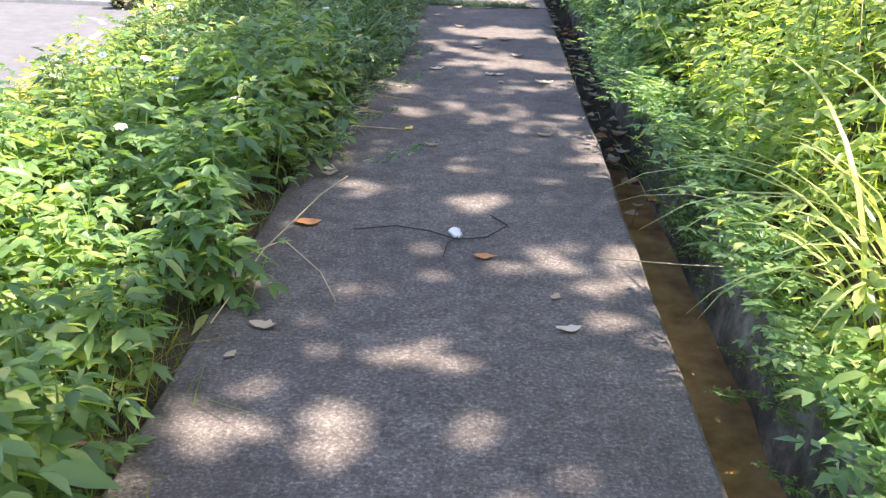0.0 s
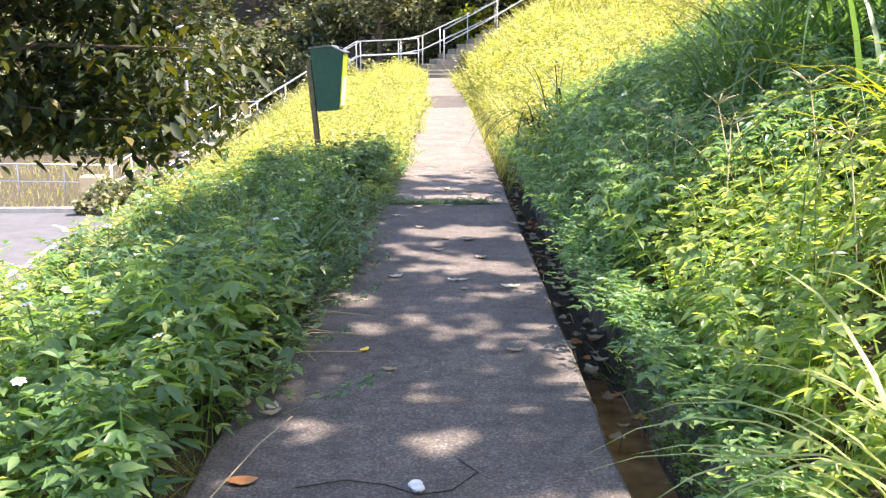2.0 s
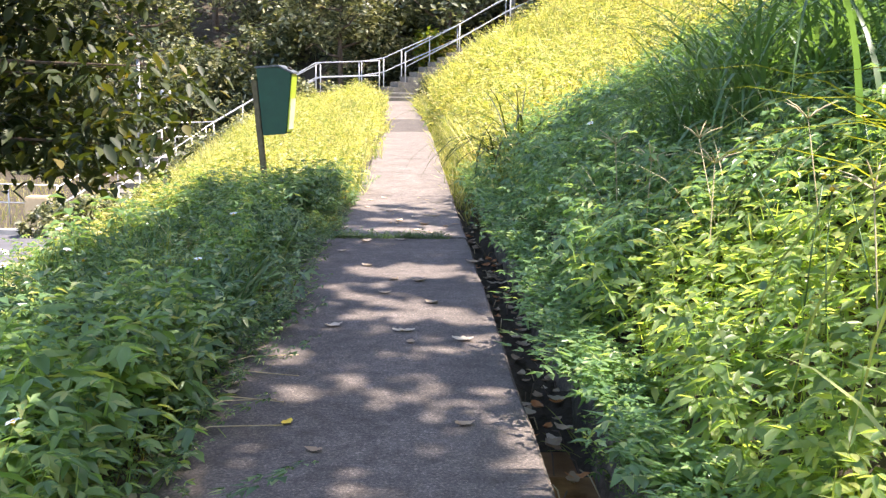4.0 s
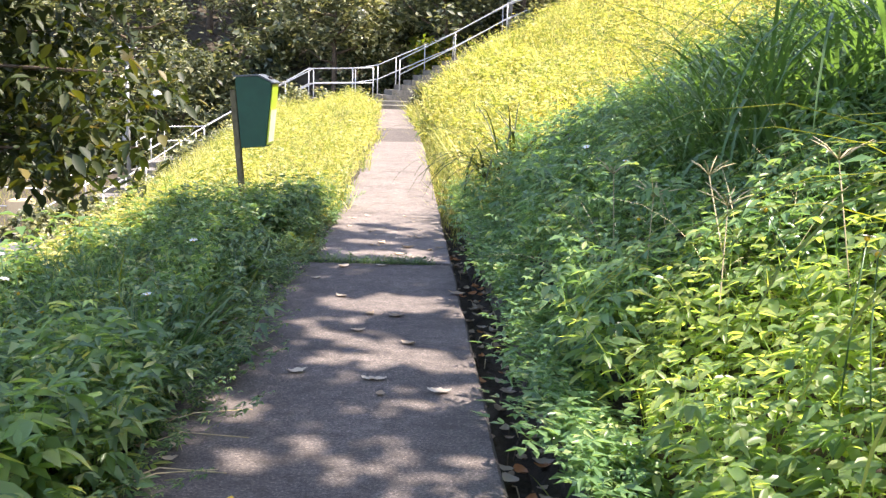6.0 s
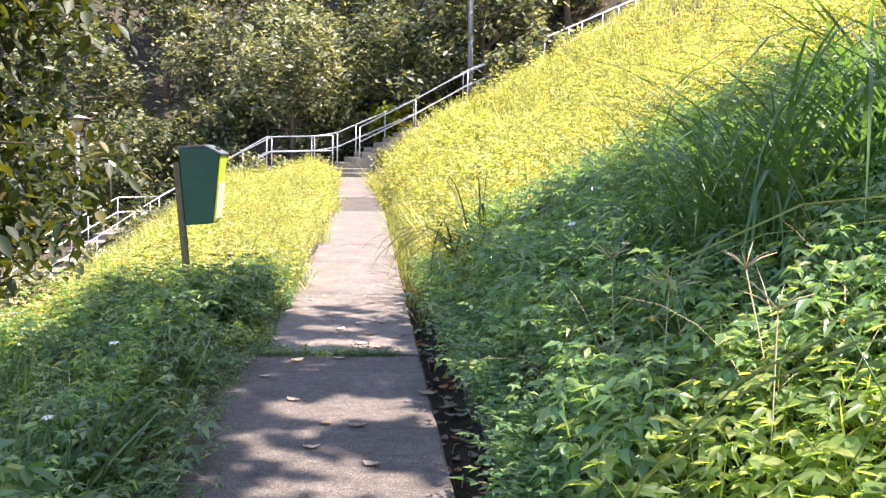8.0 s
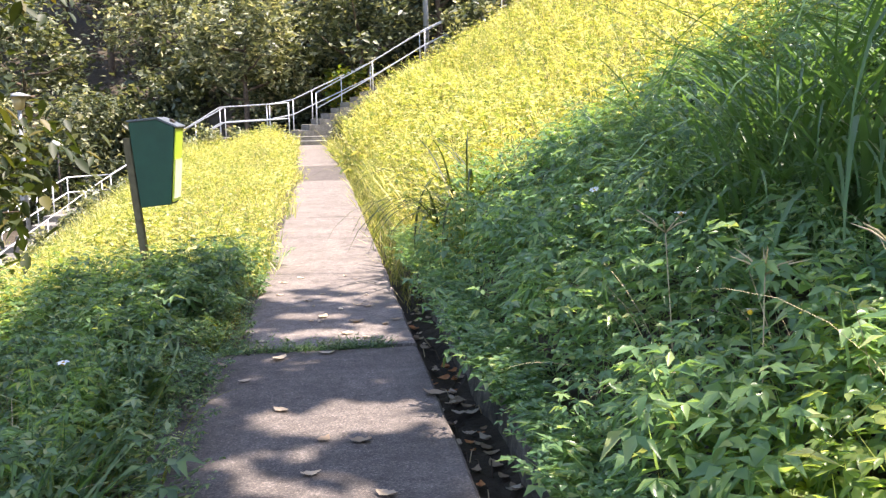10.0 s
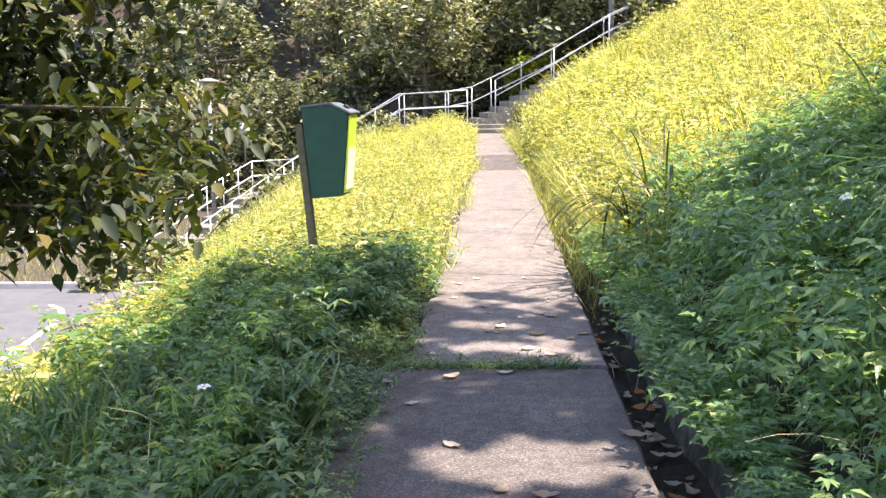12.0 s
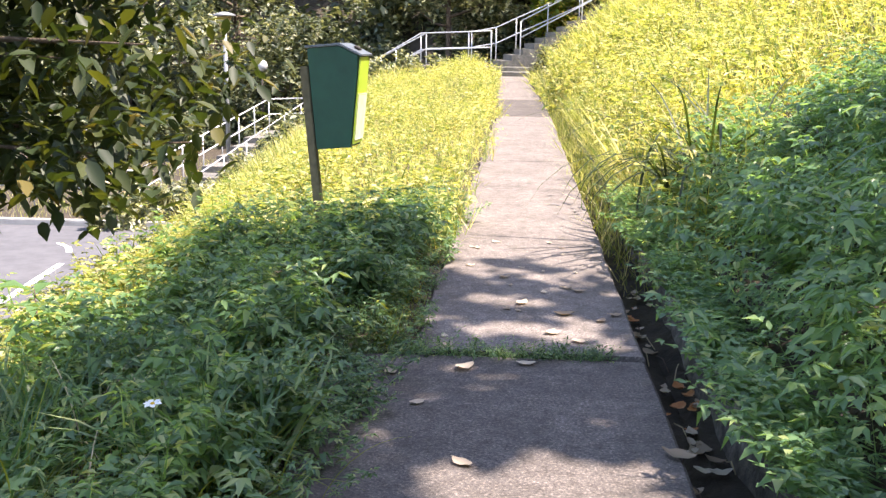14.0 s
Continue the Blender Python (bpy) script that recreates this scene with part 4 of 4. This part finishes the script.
# the broad-leaved tree that leans over the bank
near = tagged(empty("tree", pose(-7.2, 13.2, -2.9)), "dark glossy broad-leaved tree with low branches over the bank", "tree")
b = Build()
tp = [Vector(q) for q in ((0, 0, -0.3), (0.1, 0, 1.2), (0.0, 0.1, 2.6), (0.15, 0.1, 4.2), (0.1, 0, 6.0))]
b.add(*tube(tp, [0.2, 0.17, 0.15, 0.12, 0.07], 10))
rt = random.Random(3)
tips = []
for k in range(110):
    tip = Vector((4.75 - 4.8 * rt.random() ** 1.35, rt.uniform(-1.7, 1.9), rt.uniform(2.35, 7.4)))
    tip.z = max(tip.z, 3.4 - 0.6 * smoothstep(1.5, 0.6, tip.x))
    base = tp[1].lerp(tp[4], min(0.95, max(0.1, (tip.z - 1.6) / 5 + rt.uniform(-0.1, 0.05))))
    mid = base.lerp(tip, 0.55) + Vector((0, 0, 0.3))
    if k % 3 == 0:
        b.add(*tube([base, mid, tip], [0.05, 0.028, 0.006], 6))
    tips.append((base, mid, tip))
# unseen upper crown, added to shade the leaves below
for k in range(46):
    tip = Vector((rt.uniform(-1.2, 4.9), rt.uniform(-2.0, 1.9), rt.uniform(7.4, 9.6)))
    tips.append((tp[4], tp[4].lerp(tip, 0.6) + Vector((0, 0, 0.3)), tip))
    if k % 3 == 0:
        b.add(*tube([tp[4], tp[4].lerp(tip, 0.6), tip], [0.05, 0.028, 0.006], 6))
for pts in (((0.1, 0, 2.6), (1.3, -0.5, 4.3), (2.5, -0.9, 5.2), (3.3, -1.0, 5.6)), ((0.1, 0.1, 3.4), (1.2, 0.5, 4.6), (2.2, 0.6, 5.0), (3.4, 0.9, 5.2))):
    b.add(*tube(pts, [0.1, 0.075, 0.05, 0.02], 8))
link_mesh("trunk", *b.arrays(), M["bark"], near, True)
b = Build()
for base, mid, tip in tips:
    for s in range(100):
        q = mid.lerp(tip, rt.random() ** 0.5) + Vector((rt.gauss(0, 0.2), rt.gauss(0, 0.26), rt.gauss(-0.05, 0.2)))
        a, el = rt.uniform(0, 6.283), rt.uniform(-1.1, 0.2)
        L = rt.uniform(0.12, 0.24)
        b.add(*round_leaf(q, (math.cos(a) * math.cos(el), math.sin(a) * math.cos(el), math.sin(el)), (rt.uniform(-0.5, 0.5), rt.uniform(-0.5, 0.5), 1), L, L * 0.52, 0.12))
link_mesh("crown", *b.arrays(), M["treeleaf"], near)

# unseen shade tree added uphill; its high crown is shaped to dapple the path
shade = tagged(empty("tree", pose(7.5, -2.0, float(ground(7.5, -2.0)))), "unseen tall tree added uphill, its wide high crown shaped for shade", "tree")
link_mesh("trunk", *limbs(300, 7.5, 0.28, 4.0, 10), M["bark"], shade, True)
n = 46000
h = R.uniform(7.5, 10.0, n)
fx, fy = R.uniform(-2.4, 9.0, n), R.uniform(-7, 11.6, n)
fx = np.where((fy < 5) & (R.random(n) < 0.75), np.maximum(fx, -0.9 + 0.2 * np.sin(fy * 5)), fx)
dens = clump(fx, fy, 0.9, 31) * 0.6 + clump(fx, fy, 2.6, 33) * 0.5
open_sky = ((fx > 0.64) & (fy < 3.7)) | ((fx > 0.62) & (fy < 4.9) & (dens < 0.8)) | ((fx > 0.72 + 0.1 * np.sin(fy * 7)) & (fy > 4.6) & (fy < 6.2 + 0.15 * np.sin(fx * 6)))
keep = (dens > 0.27) & ~(open_sky & (fx < 3.4) & (fy > -1.5) & (dens < 1.15))
keep &= (fy < 10.6 + 1.3 * clump(fx, fy, 1.7, 77)) & (fx > -2.25 + 0.8 * clump(fx, fy, 1.5, 78))
keep &= ~((fy < 3.8) & (fx < -0.75) & (R.random(len(fx)) < 0.8))
# breaks cut into the crown to put sun patches on the path and slope
for cx, cy, rx, ry in ((0.25, 8.05, 0.5, 0.24), (-0.3, 7.5, 0.22, 0.1), (0.3, 6.8, 0.42, 0.16), (0.05, 7.15, 0.16, 0.09), (0.45, 6.2, 0.27, 0.11), (0.12, 5.5, 0.32, 0.18), (-0.35, 5.55, 0.2, 0.1), (-0.38, 6.05, 0.2, 0.1), (-0.05, 4.0, 0.24, 0.1), (-0.45, 4.15, 0.2, 0.09), (0.42, 3.5, 0.24, 0.12), (0.5, 3.2, 0.12, 0.09), (0.3, 9.8, 0.4, 0.14), (0.05, 10.35, 0.22, 0.1), (0.4, 11.0, 0.34, 0.12), (-0.5, 4.7, 0.16, 0.1), (-0.45, 2.3, 0.2, 0.12), (-1.3, 3.4, 0.3, 0.3), (-1.6, 5.2, 0.35, 0.3), (1.6, 8.2, 0.3, 0.35), (2.4, 9.4, 0.4, 0.4), (0.95, 7.4, 0.2, 0.2), (1.9, 7.2, 0.35, 0.25), (1.3, 9.3, 0.3, 0.2), (2.0, 10.3, 0.4, 0.25), (1.05, 10.4, 0.2, 0.2), (2.8, 8.0, 0.4, 0.3), (3.2, 6.9, 0.4, 0.4), (1.15, 8.5, 0.18, 0.15)):
    keep &= ~(((fx - cx) / (rx + (0.09 if cy > 5.9 else 0.01))) ** 2 + ((fy - cy) / (ry + (0.08 if cy > 5.9 else 0.01))) ** 2 < 0.5 + 0.9 * clump(fx, fy, 5.0, 51))
fx, fy, h = fx[keep], fy[keep], h[keep]
base = np.stack([fx + SUN.x / SUN.z * h - 7.5, fy + SUN.y / SUN.z * h + 2.0, h - float(ground(7.5, -2.0))], -1)
n = len(base)
d = R.normal(0, 1, (n, 3)) * (1, 1, 0.4)
d /= np.linalg.norm(d, axis=1)[:, None]
u = np.cross(d, (0, 0, 1.0))
u /= np.linalg.norm(u, axis=1)[:, None]
L = R.uniform(0.16, 0.34, n)[:, None]
v = np.stack([base, base + d * L * 0.45 + u * L * 0.3, base + d * L, base + d * L * 0.45 - u * L * 0.3], 1).reshape(-1, 3)
i = np.arange(n)[:, None] * 4
link_mesh("crown", v, np.concatenate([i + (0, 1, 2), i + (0, 2, 3)]), M["treeleaf"], shade)

# ---- small things on the path ----
def fallen(x, y, rot, size, mat, label, curl=0.13, z=0.004):
    bm = bmesh.new()
    n = 7
    rows = []
    rc = random.Random(round(x * 991) + round(y * 7919))
    for i in range(n):
        t = i / (n - 1)
        w = size * 0.31 * math.sin(math.pi * min(1, t * 0.93 + 0.05)) ** 0.8 * rc.uniform(0.72, 1.2)
        xx = (t - 0.5) * size
        zz = curl * size * (2 * t - 1) ** 2 * 0.6
        rows.append([bm.verts.new((xx, s * w, zz + abs(s) * curl * w * 0.9 + rc.uniform(0, 0.07) * size)) for s in (-1, -0.5, 0, 0.5, 1)])
    for a, c in zip(rows, rows[1:]):
        for j in range(4):
            bm.faces.new((a[j], a[j + 1], c[j + 1], c[j]))
    bmesh.ops.remove_doubles(bm, verts=bm.verts, dist=0.0005)
    ob = part("fallen_leaf", bm, mat, smooth=True)
    ob.matrix_basis = pose(x, y, z, 0, 0, rot)
    return tagged(ob, label, "leaf", "fallen leaves")


dry = "curled dry tan leaf lying on the concrete"
fallen(-0.256, 5.124, 60, 0.06, M["yellowleaf"], "small bright yellow leaf on the concrete")
fallen(-0.518, 3.763, 5, 0.1, M["orangeleaf"], "orange-brown fallen leaf on the path edge")
fallen(0.12, 3.52, 0, 0.08, M["orangeleaf"], "rusty brown fallen leaf on the concrete")
for x, y, rot, s in ((0.336, 3.219, 70, 0.055), (0.36, 3.0, 10, 0.085), (-0.502, 2.929, 170, 0.09), (-0.133, 4.847, 160, 0.075), (0.403, 5.103, 20, 0.09), (0.456, 6.297, 170, 0.12), (-0.194, 6.563, 30, 0.11), (-0.14, 9.193, 50, 0.12), (0.633, 8.333, 150, 0.14), (-0.096, 8.202, 140, 0.1), (0.183, 6.467, 0, 0.09), (0.14, 6.47, 160, 0.08), (0.2, 6.25, 80, 0.07), (0.05, 7.35, 10, 0.09), (0.32, 7.1, 150, 0.1), (0.12, 9.27, 0, 0.1), (0.25, 9.75, 20, 0.1), (0.1, 10.3, 60, 0.11), (0.32, 10.1, 10, 0.12), (0.42, 10.6, 170, 0.1), (0.0, 10.9, 30, 0.09), (0.25, 7.7, 170, 0.11), (-0.3, 8.75, 30, 0.08), (0.1, 7.75, 60, 0.09), (-0.55, 2.75, 60, 0.05), (-0.45, 9.1, 120, 0.09), (0.5, 10.0, 60, 0.08)):
    fallen(x, y, rot, s * 0.88, M["deadleaf"], dry, 0.2)
for k in range(110):
    y = rd.uniform(4.6, 11.5)
    fallen(rd.uniform(0.69, 0.92), y, rd.uniform(0, 360), rd.uniform(0.04, 0.1), M["deadleaf"] if k % 4 else M["orangeleaf"], "dead brown leaf in the drain", 0.35, -0.23)
for k in range(22):
    fallen(rd.uniform(-0.3, 0.6), rd.uniform(9.5, 12.0), rd.uniform(0, 360), rd.uniform(0.03, 0.08), M["deadleaf"], "small dry leaf scrap on the concrete", 0.2)
for k in range(18):
    fallen(rd.uniform(-0.66, -0.5), rd.uniform(4.0, 9.2), rd.uniform(0, 360), rd.uniform(0.04, 0.09), M["deadleaf"], "dry leaf at the weedy path edge", 0.35)

bm = bmesh.new()
bmesh.ops.create_icosphere(bm, subdivisions=3, radius=0.024)
for q in bm.verts:
    q.co *= 1 + 0.5 * noise.noise(q.co * 45)
    q.co.z *= 0.7
ob = part("tissue", bm, M["white"], smooth=True)
ob.location = (0.014, 3.709, 0.016)
tagged(ob, "crumpled white tissue on the concrete", "tissue")


def stem(pts, r, mat, label, name="twig"):
    tagged(tube_part(name, pts, r, mat, None, 5), label, name, "twigs and stems")


stem([(-0.35, 3.72, 0.006), (-0.2, 3.76, 0.012), (-0.08, 3.74, 0.006), (0.02, 3.66, 0.01), (0.12, 3.7, 0.006), (0.2, 3.82, 0.01), (0.14, 3.93, 0.006)], 0.0022, M["twig"], "thin black bent twig on the concrete")
stem([(-0.02, 3.5, 0.006), (-0.01, 3.62, 0.01), (0.03, 3.7, 0.008)], 0.0018, M["twig"], "thin black bent twig on the concrete")
stem([(-0.64, 2.9, 0.02), (-0.6, 3.4, 0.04), (-0.5, 3.95, 0.05), (-0.44, 4.25, 0.03)], 0.0024, M["straw"], "long pale dry grass stem at the path edge", "dry_stem")
stem([(-0.62, 3.2, 0.1), (-0.5, 3.25, 0.14), (-0.38, 3.2, 0.06), (-0.32, 3.1, 0.01)], 0.002, M["straw"], "arched dry grass stem over the path", "dry_stem")
stem([(0.5, 3.55, 0.01), (0.75, 3.4, 0.06), (1.0, 3.3, 0.1), (1.2, 3.2, 0.2)], 0.002, M["straw"], "thin straw across the drain", "dry_stem")
for k in range(5):
    y = rd.uniform(4.2, 6.0)
    stem([(-0.62, y, 0.05), (-0.5, y + 0.12, 0.06), (-0.36 + rd.uniform(-0.05, 0.1), y + rd.uniform(0.1, 0.35), 0.012)], 0.0022, M["straw"], "dry grass stem fallen on the path edge", "dry_stem")
for k in range(36):
    x, y, a, q = rd.uniform(0.7, 0.92), rd.uniform(4.6, 11.0), rd.uniform(-0.5, 0.5), rd.uniform(0.1, 0.3)
    stem([(x - 0.3 * q * math.sin(a), y - q / 2, -0.24), (x, y, -0.21), (x + 0.3 * q * math.sin(a), y + q / 2, -0.235)], 0.003, M["straw" if k % 3 == 0 else "bark"], "dead stem lying in the drain litter")
ob = part("bollard", box_bm(-0.3, 0.3, -0.25, 0.25, 0, 0.8, 0.03), M["buff"])
ob.location = (-10.0, 29.0, -2.92)
tagged(ob, "buff painted concrete block by the road", "block")


def seed_head(x, y, z, seed):
    """A pale grass stem that opens into a few finger-like spikes."""
    r = random.Random(seed)
    ob = tagged(empty("seed_head", pose(x, y, z)), "pale dry grass seed head above the weeds", "grass stem", "seed heads")
    lx, ly = r.uniform(-0.15, 0.05), r.uniform(-0.1, 0.1)
    tube_part("stem", [(0, 0, -0.05), (lx * 0.3, ly * 0.3, 0.3), (lx, ly, 0.7)], 0.0022, M["straw"], ob, 4)
    for i in range(6):
        a = i * 1.05 + r.uniform(-0.3, 0.3)
        q = Vector((math.cos(a), math.sin(a), r.uniform(0.3, 0.9))).normalized() * r.uniform(0.09, 0.14)
        tube_part("spike", [(lx, ly, 0.7), Vector((lx, ly, 0.7)) + q * 0.5 + Vector((0, 0, 0.008)), Vector((lx, ly, 0.7)) + q], [0.0025, 0.003, 0.001], M["straw"], ob, 4)


for k, (x, y) in enumerate(((1.4, 5.5), (1.55, 5.75), (1.3, 6.2), (1.75, 5.2), (1.5, 4.2), (1.35, 7.0))):
    seed_head(x, y, float(ground(x, y)), k)


def sapling(x, y, h, seed, label):
    r = random.Random(seed)
    ob = tagged(empty("sapling", pose(x, y, float(ground(x, y)) - 0.02)), label, "sapling")
    tube_part("stem", [(0, 0, 0), (0.02, 0.01, h * 0.5), (0.0, 0.03, h)], [0.008, 0.006, 0.003], M["bark"], ob, 6)
    for i in range(13):
        a, t = i * 2.4, 0.35 + 0.65 * i / 12
        el = r.uniform(-0.2, 0.5)
        L = r.uniform(0.13, 0.2)
        v, f = leaf((0, 0.01, h * t), (math.cos(a), math.sin(a), math.sin(el)), (r.uniform(-0.2, 0.2), 0, 1), L, L * 0.5, 0.25)
        link_mesh("leaf", v, f, M["herb"], ob)


sapling(-2.25, 8.7, 0.62, 1, "small broad-leaved sapling on the shaded bank")
sapling(-2.0, 9.1, 0.5, 2, "small broad-leaved sapling on the shaded bank")
sapling(-0.98, 6.3, 0.4, 3, "young broad-leaved seedling among the weeds")
